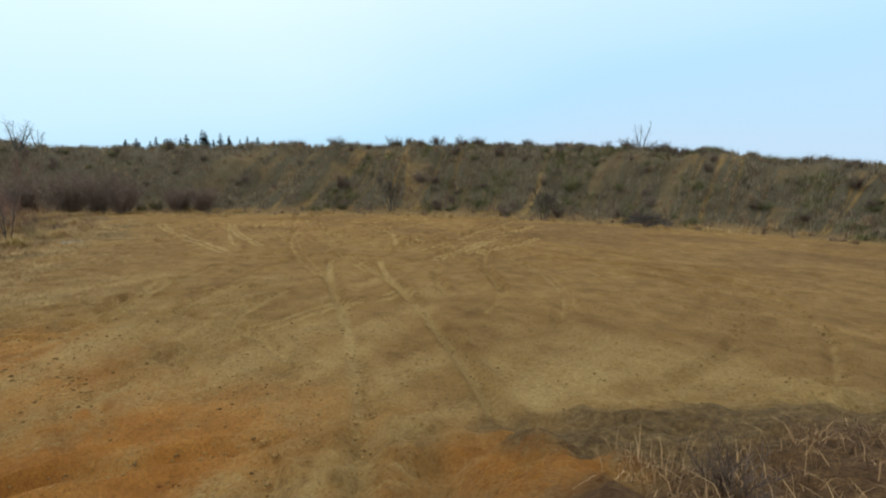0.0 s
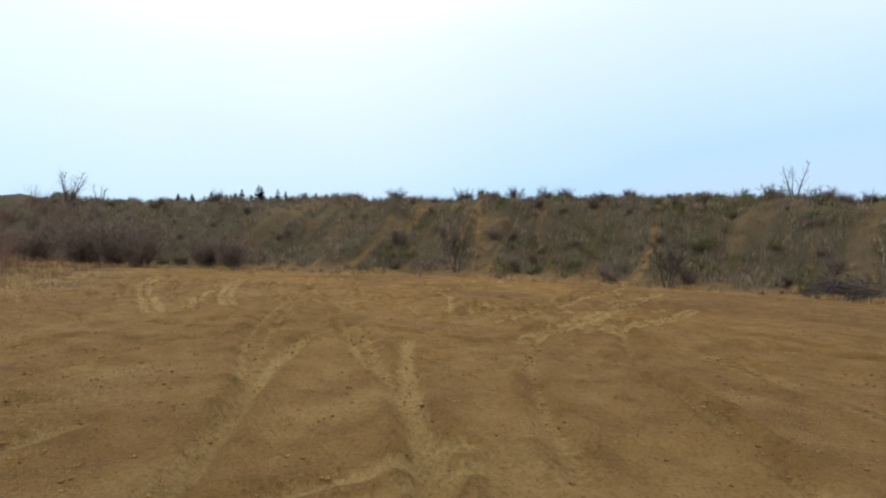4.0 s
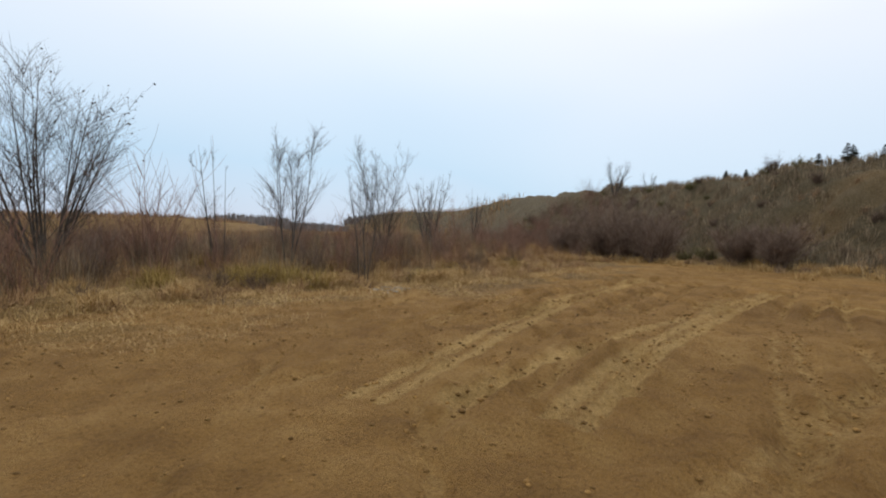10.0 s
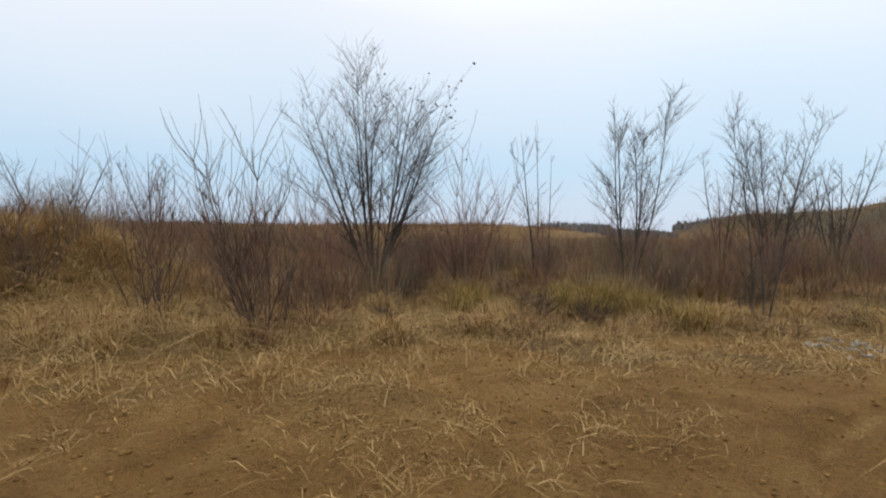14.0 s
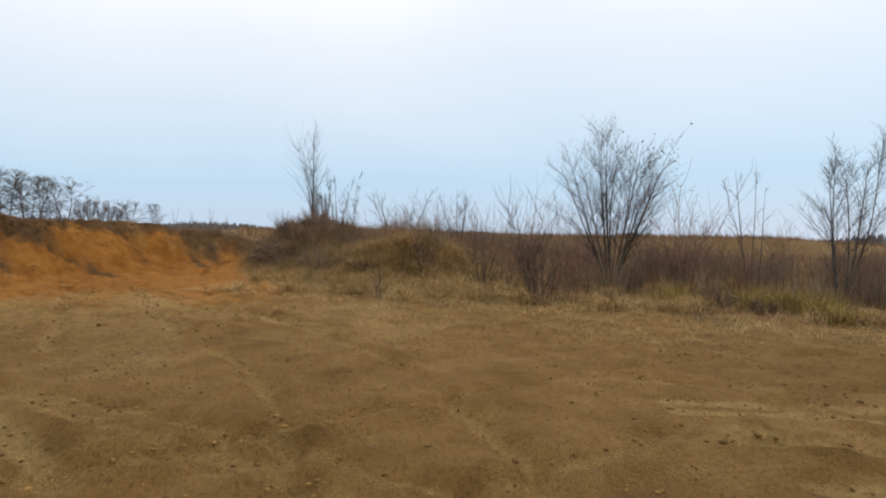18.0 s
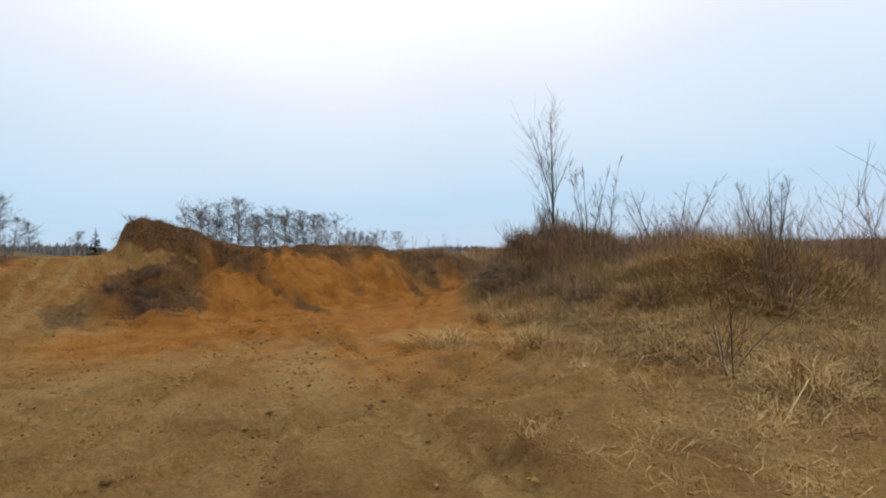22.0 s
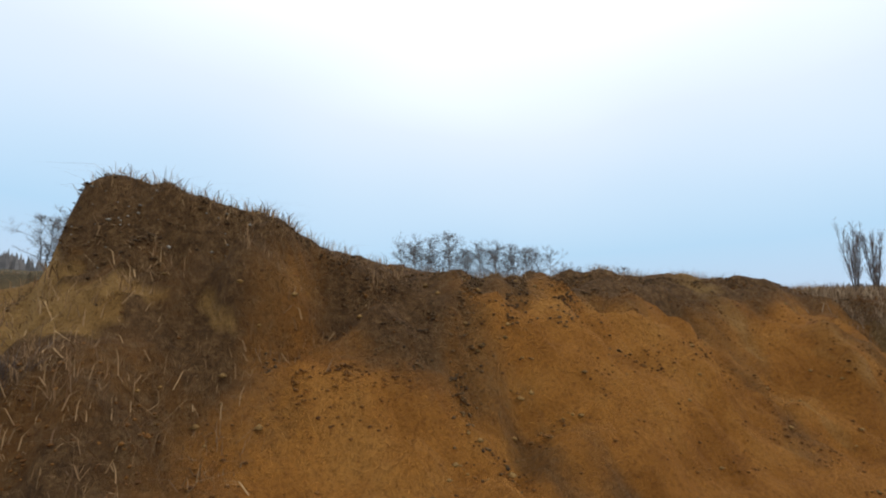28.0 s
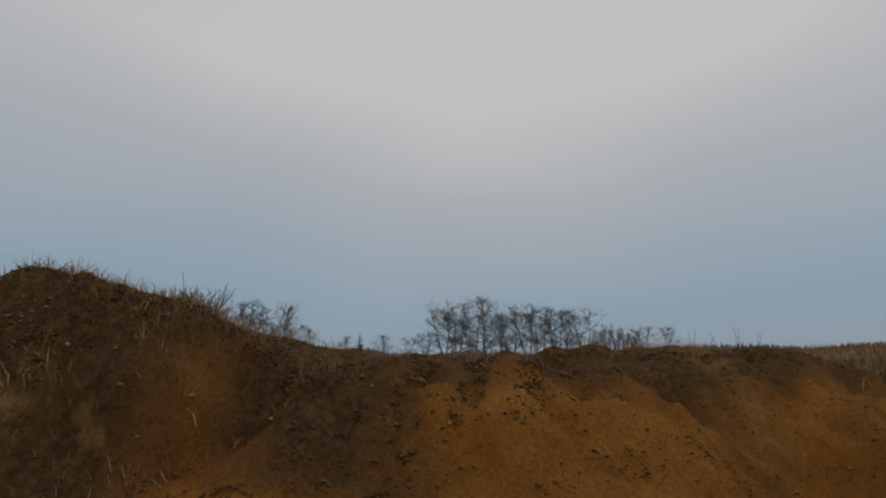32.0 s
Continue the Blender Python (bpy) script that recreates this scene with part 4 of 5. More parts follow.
def pine(name, x, y, h, seed, label, group=""):
    """A small conifer: a trunk and whorls of drooping needle sprays."""
    rng = np.random.RandomState(seed)
    root = thing(name, (x, y, at(x, y) - 0.05), label, "tree", group)
    part("trunk", fast_mesh("trunk", *tubes([np.array([(0, 0, 0), (0.02, 0, h * 0.5), (0, 0.02, h)])], [np.array([0.07, 0.05, 0.01]) * h / 3], 6)), BARK, root)
    v, f = [], []
    for k in range(240):
        z = h * (0.12 + 0.88 * rng.rand())
        r = (h - z) * 0.5 * (0.5 + 0.5 * rng.rand()) + 0.08
        a = rng.rand() * 6.283
        out = np.array([math.cos(a), math.sin(a), -0.15 + 0.4 * rng.rand()])
        s, w = np.array([0, 0, z]), np.array([-math.sin(a), math.cos(a), 0]) * (0.05 + 0.2 * r)
        n = len(v)
        v += [s, s + out * r * 0.6 - w, s + out * r, s + out * r * 0.6 + w]
        f.append([n, n + 1, n + 2, n + 3])
    part("foliage", fast_mesh("foliage", v, f), PINE, root)
    return root


rng = np.random.RandomState(66)
for k in range(34):
    q = (k + rng.rand()) / 34
    x, y = 40.5 - 7 * q * q + rng.normal(0, 0.8), -2 - 18 * q
    pine("young_pine", x, y, (0.9 + 1.0 * math.sin(math.pi * min(1, q * 1.25))) * rng.uniform(0.6, 1.2), 70 + k, "small dark pine on the crest of the hill", "pines on the crest")
for k, (x, y, h) in enumerate([(20.4, -19.6, 1.5), (17.4, -22.3, 1.3), (15.4, -23.6, 1.4), (14.2, -24.2, 1.2), (26.5, -13, 1.2), (24, -15.5, 1.3), (1.6, -28.6, 1.3), (3.4, -28.2, 1.2), (-0.6, -28.8, 1.2), (-2, -29, 1.1)]):
    shrub("crest_bush", x, y, h * 0.75, h * 0.95, 26, 80 + k, "rounded leafless bush on the crest of the hill", TWIG, "bushes on the crest", 28, 2.0, 1.0)

# ---- far trees ----


def broad_tree(name, x, y, h, label, seed, clear=0.3, wide=0.3, leaders=1, mat=None, group=""):
    """A tall leafless tree: one or more leaders, rising limbs that fill an oval crown, branches and sprays of twigs."""
    rng = np.random.RandomState(seed)
    root = thing(name, (x, y, at(x, y) - 0.1), label, "tree", group)
    tp, tr, bp, br = [], [], [], []
    for k in range(leaders):
        a = 6.283 * (k + 0.5 * rng.rand()) / leaders
        t = (0.06 if leaders == 1 else 0.2) * (0.5 + rng.rand())
        way = np.array([math.cos(a) * t, math.sin(a) * t, 1.0])
        p = limb(rng, (math.cos(a) * 0.1 * leaders, math.sin(a) * 0.1 * leaders, 0), way / np.linalg.norm(way), h * (0.84 + 0.16 * rng.rand()), 0.35, 0.1, 10)
        tp.append(p), tr.append(np.linspace(0.014, 0.0025, 10) * h / leaders ** 0.4)
        for _ in range(int(30 / leaders ** 0.6)):
            q = clear + (0.97 - clear) * rng.rand()
            i = min(int(q * 9), 8)
            s0 = p[i] + (p[i + 1] - p[i]) * (q * 9 - i)
            b = rng.rand() * 6.283
            d = np.array([math.cos(b), math.sin(b), 0.55 + 0.9 * q + 0.25 * rng.normal()])
            d /= np.linalg.norm(d)
            length = h * wide * (0.45 + 0.75 * rng.rand()) * (0.35 + 0.65 * math.sin(math.pi * min(1, 0.25 + 0.75 * (q - clear) / (1 - clear))))
            m = limb(rng, s0, d, length, 0.5, 0.3, 6)
            bp.append(m), br.append(np.linspace(0.0045, 0.0016, 6) * h)
            for _ in range(7):
                c = rng.rand() * 6.283
                d1 = d * 0.8 + np.array([math.cos(c), math.sin(c), 0.5 * rng.normal()]) * 0.7
                d1 /= np.linalg.norm(d1)
                n = limb(rng, m[rng.randint(1, 6)], d1, length * (0.3 + 0.3 * rng.rand()), 0.4, 0.2, 4)
                bp.append(n), br.append(np.linspace(0.0021, 0.0012, 4) * h)
                for _ in range(5):
                    c = rng.rand() * 6.283
                    d2 = d1 * 0.8 + np.array([math.cos(c), math.sin(c), 0.5 * rng.normal()]) * 0.8
                    d2 /= np.linalg.norm(d2)
                    bp.append(limb(rng, n[rng.randint(1, 4)], d2, length * (0.14 + 0.2 * rng.rand()), 0.3, 0.2, 3)), br.append(np.linspace(0.0013, 0.0009, 3) * h)
    part("trunk", fast_mesh("trunk", *tubes(tp, tr, 5)), mat or BARK, root)
    part("crown", fast_mesh("crown", *tubes(bp, br, 3)), mat or TWIG, root)
    return root


bare_tree("mound_tree", -5.7, 19.7, 3.8, "bare tree with fine fanned branches on an overgrown mound", 1, 0.3, 14, 18, 8, 0.035, side=0.72, out=0.38, fork=0.06)
bare_tree("mound_sapling", -4.7, 19.9, 3.0, "thin bare sapling on the overgrown mound", 4, 0.25, 12, 8, 5, 0.016, side=0.3, out=0.5)
bare_tree("mound_sapling", -4.3, 20.6, 2.8, "thin bare sapling on the overgrown mound", 3, 0.22, 13, 8, 5, 0.016, side=0.3, out=0.5)

far_seed = [broad_tree("far_tree", -87 + 3 * k, 34 - 4 * k, 9.5, "tall bare deciduous tree far behind the bank", 90 + k, c, w, n, HAZED_WOODS, "far row of trees")
            for k, (c, w, n) in enumerate([(0.24, 0.28, 1), (0.07, 0.34, 2), (0.3, 0.26, 1), (0.1, 0.30, 3), (0.04, 0.36, 2)])]
FAR = [(-90.8, 11.4, 0.62), (-90.6, 13.5, 0.7), (-90.5, 16.4, 0.72), (-90.2, 19, 0.68), (-89.8, 22.3, 0.62), (-88.9, 27.3, 0.7), (-91, 37.5, 0.6), (-90, 40, 0.5), (-84.4, 55.2, 0.4), (-82.9, 57.8, 0.42),
       (-79.5, 62, 0.75), (-76.5, 65.5, 0.75), (-73.2, 69, 0.62), (-70.0, 72.5, 0.7), (-66.8, 75.5, 0.58), (-64.5, 77.5, 0.55), (-58, 84, 0.4), (-55, 86, 0.35), (-93, 33, 0.8), (-93.8, 12.4, 0.7), (-92.4, 17.6, 0.66), (-90.6, 20.6, 0.66),
       (-93.5, 14.8, 0.7), (-93, 9.5, 0.65), (-94, 18, 0.7), (-92.5, 25, 0.6), (-92, 29.5, 0.7), (-82, 61, 0.6), (-79, 65, 0.65), (-75.5, 68.5, 0.6), (-72, 71.5, 0.65), (-69, 75.5, 0.6), (-88, 52, 0.45), (-86, 44, 0.45)]
for k, (x, y, q) in enumerate(FAR):
    dense = y > 60
    w, tall = (1.95, 1.32) if dense else (1.5, 0.8 + 0.45 * vnoise(k * 1.7, 0.3))
    copy_thing(far_seed[(1, 3, 4)[k % 3] if dense else (k * 3 + k // 4) % 5], Matrix.Translation((x, y, at(x, y) - 0.1)) @ Matrix.Rotation(k * 2.1, 4, "Z") @ Matrix.Diagonal((q * w, q * w, q * (tall + 0.06 * (k % 4)), 1)))
pine("far_conifer", -88.3, 47.6, 5.5, 95, "dark conifer among the far bare trees")
for k, (x, y, h) in enumerate([(-62.2, 78, 5.2), (-61.2, 78.8, 5.8), (-60.2, 79.8, 5.4), (-59.2, 80.6, 4.8), (-58.2, 81.4, 4.0)]):
    bare_tree("far_poplar", x, y, h, "far clump of upright reddish poplar shoots", 11, 0.3, 100 + k, 12, 5, 0.04, mat=HAZY_RED, side=0.34, out=0.6, fat=2.0, group="far poplar shoots")
for k, (x, y, h) in enumerate([(-51.8, 87, 4.8), (-49.5, 88.5, 3.8), (-46.5, 90, 5.6), (-44, 91, 3.6)]):
    bare_tree("far_sapling", x, y, h, "far thin bare sapling behind the bank", 2, 0.16, 106 + k, 8, 3, 0.035, mat=HAZY_RED, side=0.25, out=0.5, fat=1.6)


def far_woods():
    """A low line of woods round the horizon: upright sprays of bare twigs."""
    rng = np.random.RandomState(110)
    n = 40000
    a = rng.rand(n) * 2 * math.pi
    r = 330 + 120 * rng.rand(n)
    x, y = r * np.cos(a), r * np.sin(a)
    h = (6 + 4 * vnoise(a * 14, 0 * a) + 17 * np.exp(-((a - 3.28) / 0.14) ** 2)) * (0.5 + 0.5 * rng.rand(n))
    z0 = land(x, y, False) - 0.5
    w = (0.25 + 0.8 * rng.rand(n)) * (1 + 1.2 * np.exp(-((a - 3.28) / 0.14) ** 2))
    t = np.stack([-np.sin(a), np.cos(a), 0 * a], 1) * w[:, None]
    base = np.stack([x, y, z0], 1)
    up = np.stack([rng.normal(0, 0.6, n), rng.normal(0, 0.6, n), h], 1)
    v = np.stack([base - t, base + t, base + t * 0.7 + up * 0.7, base + up, base - t * 0.8 + up * 0.65], 1).reshape(-1, 3)
    i = np.arange(n)[:, None] * 5
    return v, (i + np.arange(5)[None]).astype(int)


v, f = far_woods()
tagged(part("far_woods", fast_mesh("far_woods", v, f), HAZED_WOODS), "low dark line of leafless woods on the horizon", "woods", kind="stuff")

# ---- grass and weeds ----
growth("dry_grass", "straw-coloured dead grass along the edge of the sand", "grass", DRY, 30000,
       in_clumps(-4, 24, 4, 28, 900, 0.36, lambda x, y: verge_zone(-0.1, 3.0)(x, y) * np.where(x < 2.2, 0.9, 0.28)), (0.1, 0.5), (0.005, 0.012), 1.1, 21, 1.3)
growth("brown_grass", "brown withered grass and leaf litter in the verge", "grass", RUST, 34000,
       in_clumps(-9, 26, 3, 28, 1500, 0.4, lambda x, y: verge_zone(-0.4, 5.0)(x, y) * np.where(x < 2.2, 0.3, 0.9)), (0.06, 0.4), (0.005, 0.012), 1.2, 43, 1.0)
growth("fallen_straw", "flattened straw lying on the sand by the verge", "straw", DRY, 15000,
       in_clumps(-3.5, 18, 3, 22, 1200, 0.5, verge_zone(-2.2, 1.5)), (0.06, 0.24), (0.005, 0.011), 2.2, 24, 0.2)
growth("dead_weeds", "brown dead weeds behind the verge", "weeds", RUST, 60000,
       in_clumps(-10, 34, 5, 46, 2600, 0.55, lambda x, y: verge_zone(0.9, 26)(x, y) * off_lane(x, y)), (0.2, 0.85), (0.004, 0.011), 0.4, 22)
growth("tall_stalks", "grey-brown dead stalks standing in patches behind the verge", "weeds", SCRUB_WEED, 42000,
       in_clumps(-10, 34, 5, 46, 2600, 0.5, lambda x, y: verge_zone(1.2, 24)(x, y) * off_lane(x, y) * (fbm(x * 0.45 + 3, y * 0.45) > 0.02)), (0.4, 1.35), (0.004, 0.010), 0.3, 38)
growth("green_grass", "olive-green and yellow tussocks by the thin trees", "grass", OLIVE, 8000,
       in_clumps(4, 20, 7, 16, 260, 0.45, lambda x, y: np.exp(-((x - 8.6) ** 2 + (y - 10.6) ** 2) / 3) + 0.06 * verge_zone(0.2, 3)(x, y)), (0.15, 0.6), (0.006, 0.014), 0.7, 25, 0.9)
growth("hill_weeds", "grey-brown dead weeds covering the hill side", "weeds", SCRUB_WEED, 95000,
       in_clumps(-34, 46, -36, 18, 16000, 0.28, lambda x, y: hill_zone(0.8, 15)(x, y) * (hill_rill(x, y) < 0.3) * (hill_streak(x, y) < 0.04)), (0.12, 0.62), (0.012, 0.03), 0.35, 23)
growth("hill_stalks", "tan dead stalks in strips down the hill side", "weeds", TAN, 36000,
       in_clumps(-34, 46, -36, 18, 9000, 0.28, lambda x, y: hill_zone(0.8, 13)(x, y) * (hill_rill(x, y) < 0.3) * (hill_streak(x, y) > 0.02)), (0.08, 0.4), (0.01, 0.022), 0.45, 39)
growth("hill_grass", "yellowed dry grass in streaks on the hill side", "grass", TAN, 30000,
       in_clumps(-34, 46, -36, 18, 6000, 0.16, lambda x, y: hill_zone(-0.8, 12)(x, y) * np.maximum(0.9 * (hill_rill(x, y) > 0.35), 0.5 * (along(HILL_FOOT, x, y)[0] < 0.7))), (0.08, 0.32), (0.008, 0.02), 0.6, 26)
growth("foot_grass", "tufts of tan dead grass along the foot of the hill", "grass", DRY, 22000,
       in_clumps(-30, 40, -22, 16, 2400, 0.4, lambda x, y: hill_zone(-2.0, 1.0)(x, y) * (0.25 + (fbm(x * 0.5 + 70, y * 0.5) > 0))), (0.06, 0.4), (0.008, 0.018), 0.7, 41)
growth("sand_straw", "scattered broken straw trodden into the sand", "straw", DRY, 15000,
       in_clumps(-3.5, 9, 3, 18, 2600, 0.35, lambda x, y: verge_zone(-4.0, 0.5)(x, y) * (fbm(x * 0.7 + 12, y * 0.7) > -0.05)), (0.03, 0.12), (0.004, 0.008), 2.6, 42, 0.1)
growth("hill_green", "dull green growth on the hill side", "grass", DULL_GREEN, 36000,
       in_clumps(-30, 20, -36, -8, 2200, 0.6, lambda x, y: hill_zone(0.5, 12)(x, y) * (fbm(x * 0.35 + 50, y * 0.35) > 0.0) * (hill_rill(x, y) < 0.3)), (0.12, 0.5), (0.012, 0.03), 0.5, 27)
growth("straw_mound", "thick yellow straw and dead grass on the low mound of the verge", "grass", DRY, 46000,
       in_clumps(-8, 3, 10, 20, 1400, 0.35, lambda x, y: np.exp(-((x + 0.6) / 2.2) ** 2 - ((y - 14.8) / 2.0) ** 2)), (0.12, 0.5), (0.006, 0.014), 1.5, 35, 0.9)
growth("mound_reeds", "pale reeds and olive stalks on the front of the mound", "weeds", DRY, 20000,
       in_clumps(-9, -1, 14.5, 21, 600, 0.3, lambda x, y: np.exp(-((x + 4.4) / 1.7) ** 2 - ((y - 16.8) / 1.1) ** 2)), (0.12, 0.55), (0.005, 0.012), 0.55, 44, 0.8)
growth("mound_green", "olive-green weeds on the front of the mound", "weeds", DULL_GREEN, 3500,
       in_clumps(-9, -1, 14.5, 21, 300, 0.35, lambda x, y: np.exp(-((x + 4.6) / 1.3) ** 2 - ((y - 17.4) / 1.1) ** 2)), (0.12, 0.5), (0.006, 0.014), 0.6, 45, 0.8)
growth("mound_weeds", "grey-brown brambles and weeds covering the mound", "weeds", TAN, 24000,
       in_clumps(-9, 0, 16, 24, 500, 0.5, lambda x, y: np.exp(-((x + 5.6) ** 2 + (y - 18.8) ** 2) / 7) * verge_zone(0.2, 30)(x, y)), (0.15, 0.7), (0.006, 0.016), 0.6, 28, 0.8)
growth("bank_weeds", "dark weeds and roots on the crest of the bank", "weeds", RUST, 9000,
       in_clumps(-17, -8, 10, 25, 420, 0.3, lambda x, y: (np.abs(along(BERM, x, y)[0]) < 0.9) * (along(BERM, x, y)[1] > 14.6) * 0.8), (0.04, 0.2), (0.0025, 0.005), 1.1, 29)
def ramp_side(x, y):
    b, way = along(BERM, x, y)
    r, _ = along(RAMP, x, y)
    slope = (r > 1.2 + 0.65 * smooth(-1.5, -3.6, b)) & (way - 0.38 * b < 17.6)
    return ((b > -4.4) & (b < 0.5) & (slope | ((r < -1.1) & (b > -2.3))) & (y > 2)) * np.where(r > 0, 0.6, 1.0)


growth("ramp_scrub", "low dark dead scrub on the slopes beside the ramp", "weeds", RUST, 26000,
       in_clumps(-22, -9, 2, 14, 2600, 0.35, ramp_side), (0.03, 0.18), (0.003, 0.008), 0.9, 30)
growth("field_grass", "brown dead grass on the field beyond the bank", "grass", RUST, 30000,
       in_clumps(-70, -15, -20, 60, 4000, 0.9, lambda x, y: (along(BERM, x, y)[0] > 1.2).astype(float)), (0.12, 0.4), (0.012, 0.03), 0.5, 33)


growth("gap_weeds", "olive and brown weeds on the bank beside the gap", "weeds", TAN, 16000,
       in_clumps(-15, -6, 19, 27, 420, 0.4, lambda x, y: (along(BERM, x, y)[1] > 24.2) * (along(BERM, x, y)[0] > -2.4) * np.exp(-((x + 11) ** 2 + (y - 22.6) ** 2) / 6)), (0.05, 0.28), (0.004, 0.009), 0.8, 37)
growth("far_weeds", "dead weeds and low scrub on the rough ground far behind the verge", "weeds", RUST, 45000,
       in_clumps(-40, 130, 20, 150, 9000, 1.6, lambda x, y: ((-along(VERGE, x, y)[0] > 18)).astype(float)), (0.3, 1.3), (0.03, 0.08), 0.35, 34)
for k, (x, y, h, w) in enumerate([(-6.4, 18.7, 0.9, 0.9), (-5.2, 19.0, 0.9, 0.9), (-6.9, 19.9, 0.9, 0.9), (-5.6, 20.4, 1.0, 1.0), (-4.4, 20.2, 0.8, 0.8), (-4.0, 18.6, 0.7, 0.8)]):
    shrub("bramble", x, y, h, w, 14, 140 + k, "dark tangled bramble on the overgrown mound", TAN_TWIG, "brambles of the mound", 26)

low = shrub("low_bramble", -2.6, 14.6, 0.6, 0.75, 16, 160, "low dark tangle of bramble in the verge", TWIG, "brambles of the verge", 26)
rng = np.random.RandomState(161)
made = 0
while made < 24:
    x, y = rng.uniform(-8, 18), rng.uniform(7, 20)
    if not (0.5 < float(-along(VERGE, [x], [y])[0][0]) < 3.5) or -2.5 < x < 1.8:
        continue
    copy_thing(low, Matrix.Translation((x, y, at(x, y) - 0.03)) @ Matrix.Rotation(rng.rand() * 6.28, 4, "Z") @ Matrix.Scale(rng.uniform(0.6, 1.3), 4))
    made += 1

rng = np.random.RandomState(162)
made = 0
while made < 46:
    x, y = rng.uniform(-21, -10.5), rng.uniform(4, 12)
    b, r = float(along(BERM, [x], [y])[0][0]), float(along(RAMP, [x], [y])[0][0])
    if not (-3.4 < b < 0.6 and ((r < -1.3 and b > -2.0) or 1.6 < r < 3.0)):
        continue
    copy_thing(low, Matrix.Translation((x, y, at(x, y) - 0.03)) @ Matrix.Rotation(rng.rand() * 6.28, 4, "Z") @ Matrix.Scale(rng.uniform(0.3, 0.6), 4))
    made += 1

# ---- clods and stones ----
def lumps(n, place, size, seed, flat=0.6):
    """Broken lumps of earth: uneven six-sided chunks."""
    rng = np.random.RandomState(seed)
    x, y = place(rng, n)
    n = len(x)
    r = size[0] + (size[1] - size[0]) * rng.rand(n) ** 3
    z = land(x, y) + r * 0.15
    base = np.array([[1, 0, 0], [0.3, 0.95, 0], [-0.8, 0.6, 0], [-0.8, -0.6, 0], [0.3, -0.95, 0], [0.1, 0, 1], [0, 0.1, -1]])
    v = base[None] * (0.7 + 0.6 * rng.rand(n, 7, 1)) * r[:, None, None]
    a = rng.rand(n) * 6.283
    c, s = np.cos(a)[:, None], np.sin(a)[:, None]
    v = np.stack([v[..., 0] * c - v[..., 1] * s, v[..., 0] * s + v[..., 1] * c, v[..., 2] * flat], -1) + np.stack([x, y, z], 1)[:, None]
    f = np.array([[0, 1, 5], [1, 2, 5], [2, 3, 5], [3, 4, 5], [4, 0, 5], [1, 0, 6], [2, 1, 6], [3, 2, 6], [4, 3, 6], [0, 4, 6]])
    return v.reshape(-1, 3), (np.arange(n)[:, None, None] * 7 + f[None]).reshape(-1, 3)


def floor_zone(x, y):
    return (1 - veg(x, y)) * (along(BERM, x, y)[0] < -4.2) * (0.35 + (fbm(x * 0.4 + 30, y * 0.4) > 0))


def strewn(name, label, category, mat, n, place, size, seed):
    v, f = lumps(n, place, size, seed)
    return tagged(part(name, fast_mesh(name, v, f), mat), label, category, kind="stuff")


strewn("sand_crumbs", "small crumbs and clods of damp sand on the pit floor", "soil", CLOD, 70000, in_clumps(-15, 20, -18, 15, 9000, 0.9, floor_zone), (0.003, 0.024), 120)
strewn("bank_clods", "broken clods of orange sand on the bank", "soil", RUSTY_CLOD, 24000,
       in_clumps(-15, -7, 9, 22, 700, 0.35, lambda x, y: ((along(BERM, x, y)[0] < 0.2) & (along(BERM, x, y)[0] > -4) & (along(BERM, x, y)[1] > 15) & ((along(BERM, x, y)[1] > 17) | (along(BERM, x, y)[0] < -1.8))).astype(float)), (0.003, 0.019), 121)
strewn("bank_lumps", "larger broken lumps of orange sand on the foot of the bank", "soil", RUSTY_CLOD, 1500,
       in_clumps(-14, -6, 9.5, 22, 260, 0.4, lambda x, y: ((along(BERM, x, y)[0] < -1.0) & (along(BERM, x, y)[0] > -5.5) & (along(BERM, x, y)[1] > 15)).astype(float)), (0.006, 0.026), 124)
strewn("dark_clods", "dark crumbling clods of topsoil fallen down the bank", "soil", DARK_CLOD, 9000,
       in_clumps(-15, -11, 11.5, 22, 900, 0.22, lambda x, y: np.exp(-((x + 13.1) ** 2 + (y - 14.3) ** 2) / 0.5) + np.exp(-((x + 12.9) ** 2 + (y - 15.7) ** 2) / 0.25) + 0.5 * (np.abs(along(BERM, x, y)[0] + 0.5) < 0.5) * (along(BERM, x, y)[1] > 15)), (0.004, 0.022), 125)


def beside_tracks(rng, n):
    """Places along the edges of the wheel tracks."""
    pick = [np.array(LANES[i][0]) for i in rng.randint(0, len(LANES), n)]
    k = rng.randint(0, 40, n)
    off = rng.choice([-1, 1], n) * (0.14 + 0.16 * rng.rand(n))
    a = rng.rand(n) * 6.283
    x, y = np.array([p[i] for p, i in zip(pick, k)]).T
    x, y = x + off * np.cos(a) + rng.normal(0, 0.2, n), y + off * np.sin(a) + rng.normal(0, 0.2, n)
    ok = veg(x, y) < 0.3
    return x[ok], y[ok]


strewn("track_clods", "clods of damp sand thrown up beside the wheel tracks", "soil", CLOD, 9000, beside_tracks, (0.008, 0.036), 126)
strewn("pale_stones", "pale pebbles in the dark soil of the cliff top", "stones", STONE, 420,
       in_clumps(-15.6, -14.1, 12.0, 13.4, 40, 0.25, lambda x, y: 1 + 0 * x), (0.006, 0.022), 122)
strewn("verge_stones", "grey pebbles on the edge of the sand", "stones", STONE, 220,
       in_clumps(8.0, 9.2, 7.0, 7.9, 14, 0.16, lambda x, y: 1 + 0 * x), (0.014, 0.045), 123)


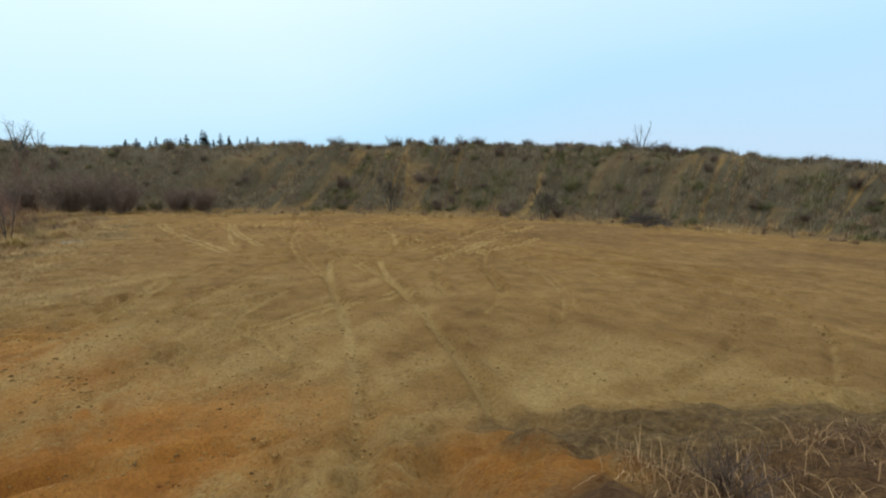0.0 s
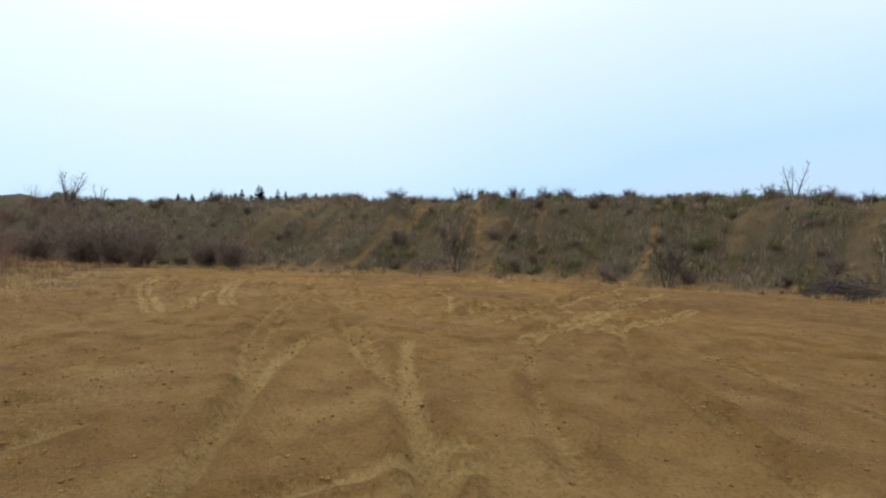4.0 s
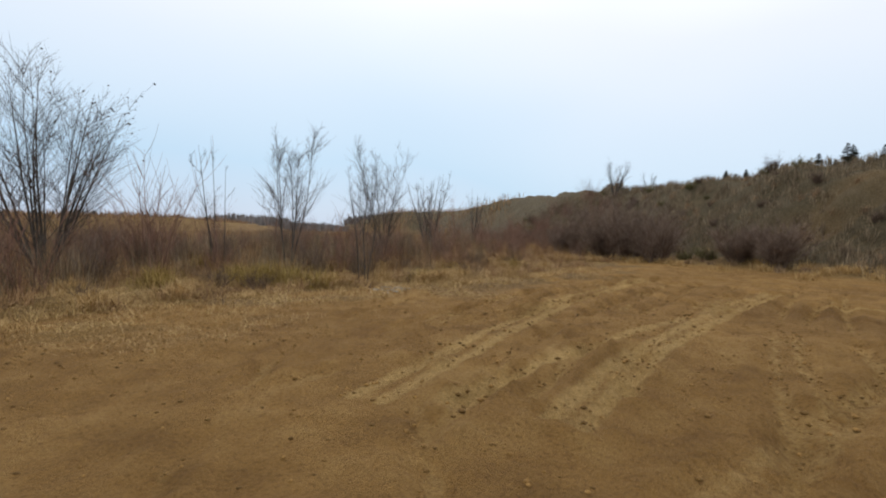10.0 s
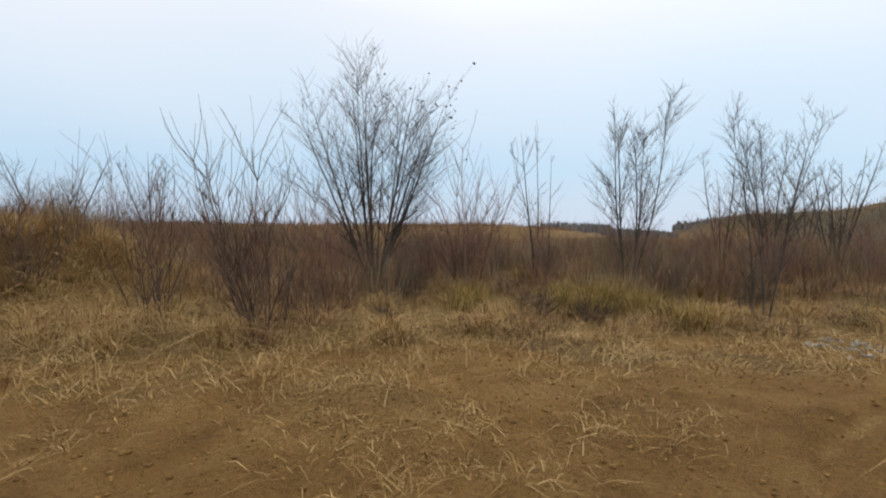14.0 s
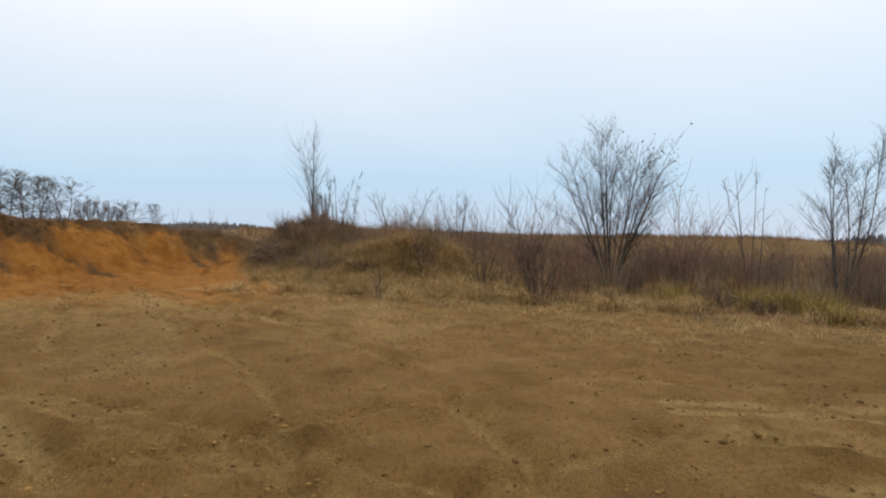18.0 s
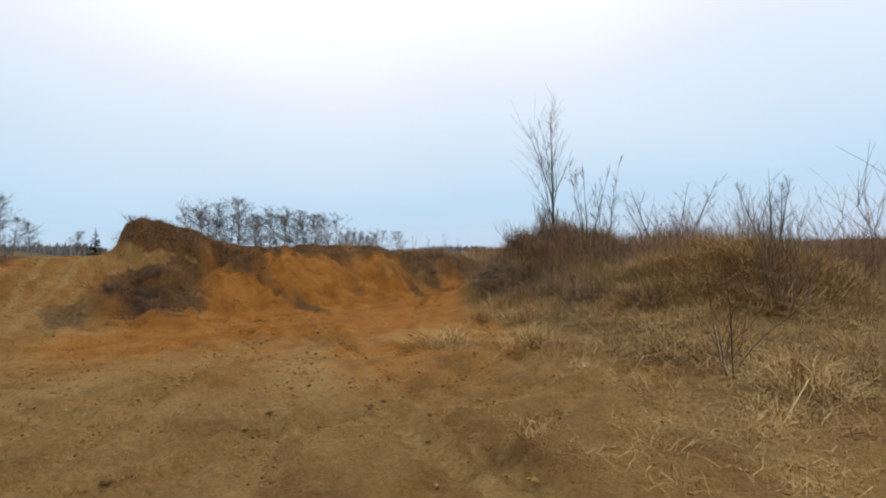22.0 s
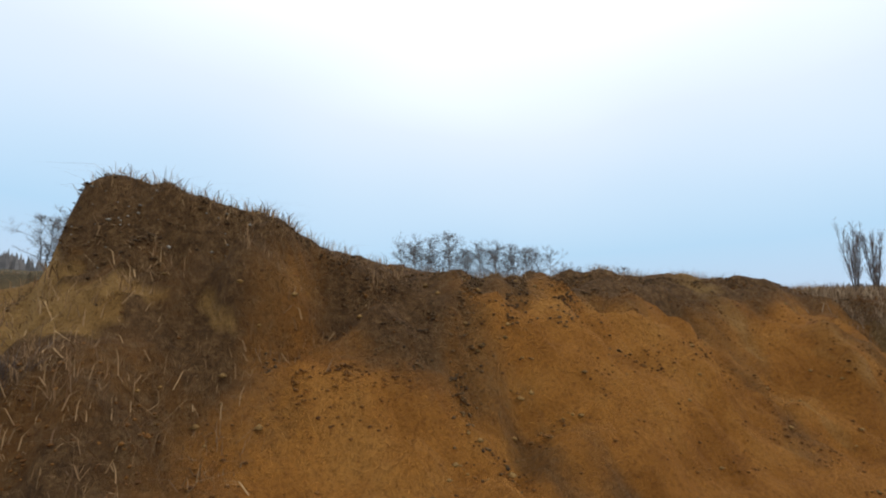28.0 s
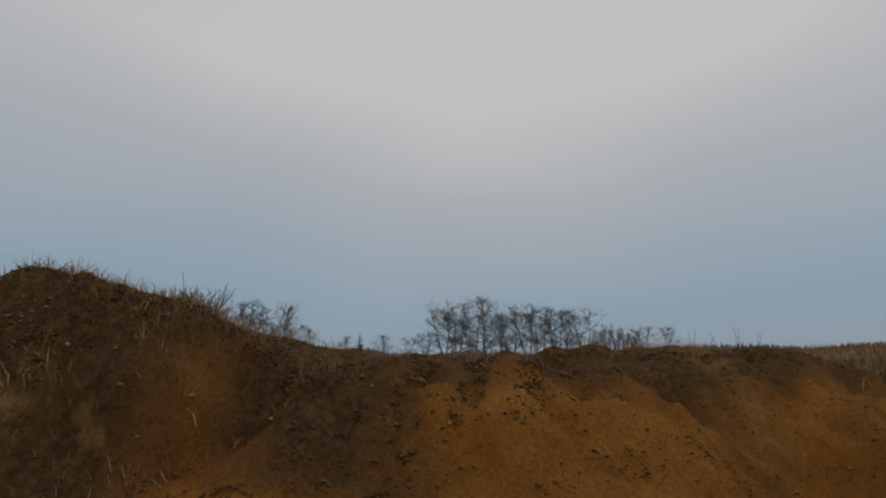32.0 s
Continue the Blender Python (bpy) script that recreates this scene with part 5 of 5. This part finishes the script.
def brush_pile(name, x, y, w, h, n, seed, label, mat, thick=0.022, length=(0.5, 1.3)):
    """A heap of cut branches lying every way."""
    rng = np.random.RandomState(seed)
    root = thing(name, (x, y, at(x, y)), label, "brush pile")
    ps, rs, ts, tr = [], [], [], []
    for _ in range(n):
        a, q = rng.rand() * 6.283, rng.rand() ** 0.5
        c = np.array([math.cos(a) * w * q, math.sin(a) * w * q, h * (1 - q * q) * rng.rand() + 0.03])
        b = rng.rand() * 6.283
        d = np.array([math.cos(b), math.sin(b), rng.normal(0.05, 0.25)])
        p = limb(rng, c - d * 0.35 * length[1], d, length[0] + (length[1] - length[0]) * rng.rand(), 0.4, 0.0, 5)
        (ps if rng.rand() < 0.3 else ts).append(p)
    rs, tr = [np.linspace(thick, thick * 0.4, 5)] * len(ps), [np.linspace(min(0.008, thick), 0.002, 5)] * len(ts)
    part("trunk_wood", fast_mesh("trunk_wood", *tubes(ps, rs, 5)), BARK, root)
    part("brushwood", fast_mesh("brushwood", *tubes(ts, tr, 3)), mat, root)
    return root


brush_pile("brush_pile", -4.0, -18.9, 1.3, 0.9, 420, 130, "dark heap of cut branches at the foot of the hill", TWIG)
brush_pile("reed_heap", -6.5, 17.5, 0.75, 0.6, 900, 131, "grey-brown heap of dry stalks and roots beside the gap", TAN, 0.006, (0.2, 0.6))

shrub("crest_bush", -16.3, 13.8, 0.9, 0.35, 26, 150, "small spiky green-grey bush behind the cliff", DULL_GREEN, stems=26, fat=1.8)
shrub("crest_bush", -16.4, 13.2, 0.5, 0.3, 8, 151, "thin dead plant on the cliff top", TWIG, stems=8)
shrub("crest_bush", -15.2, 12.5, 0.35, 0.25, 8, 152, "thin dead plant on the cliff top", TWIG, stems=8)


def shed():
    """A small white shed far off on the field."""
    white = material("white_boards", [(0.3, (0.62, 0.62, 0.6)), (0.7, (0.78, 0.78, 0.76))], 2, 0.7)
    grey = material("grey_sheet_roof", [(0.3, (0.18, 0.18, 0.19)), (0.7, (0.28, 0.28, 0.29))], 2, 0.6)
    x, y = -168.0, 14.0
    root = thing("far_shed", (x, y, at(x, y)), "small white shed with a grey roof on the far field", "shed")
    bm = bmesh.new()
    bmesh.ops.create_cube(bm, size=1.0, matrix=Matrix.Translation((0, 0, 0.8)) @ Matrix.Diagonal((2.2, 1.6, 1.6, 1)))
    bmesh.ops.bevel(bm, geom=bm.edges[:], offset=0.03, segments=1, affect="EDGES")
    part("wall", bm, white, root)
    v = [(-1.25, -1.0, 1.55), (1.25, -1.0, 1.55), (1.25, 0, 2.1), (-1.25, 0, 2.1), (-1.25, 1.0, 1.55), (1.25, 1.0, 1.55)]
    low = [(a, b, c - 0.08) for a, b, c in v]
    bm = bmesh.new()
    vs = [bm.verts.new(p) for p in v + low]
    for f in ((0, 1, 2, 3), (3, 2, 5, 4), (7, 6, 9, 8), (8, 9, 10, 11), (0, 6, 7, 1), (4, 5, 11, 10), (0, 3, 9, 6), (3, 4, 10, 9), (1, 7, 8, 2), (2, 8, 11, 5)):
        bm.faces.new([vs[i] for i in f])
    part("roof", bm, grey, root)


shed()
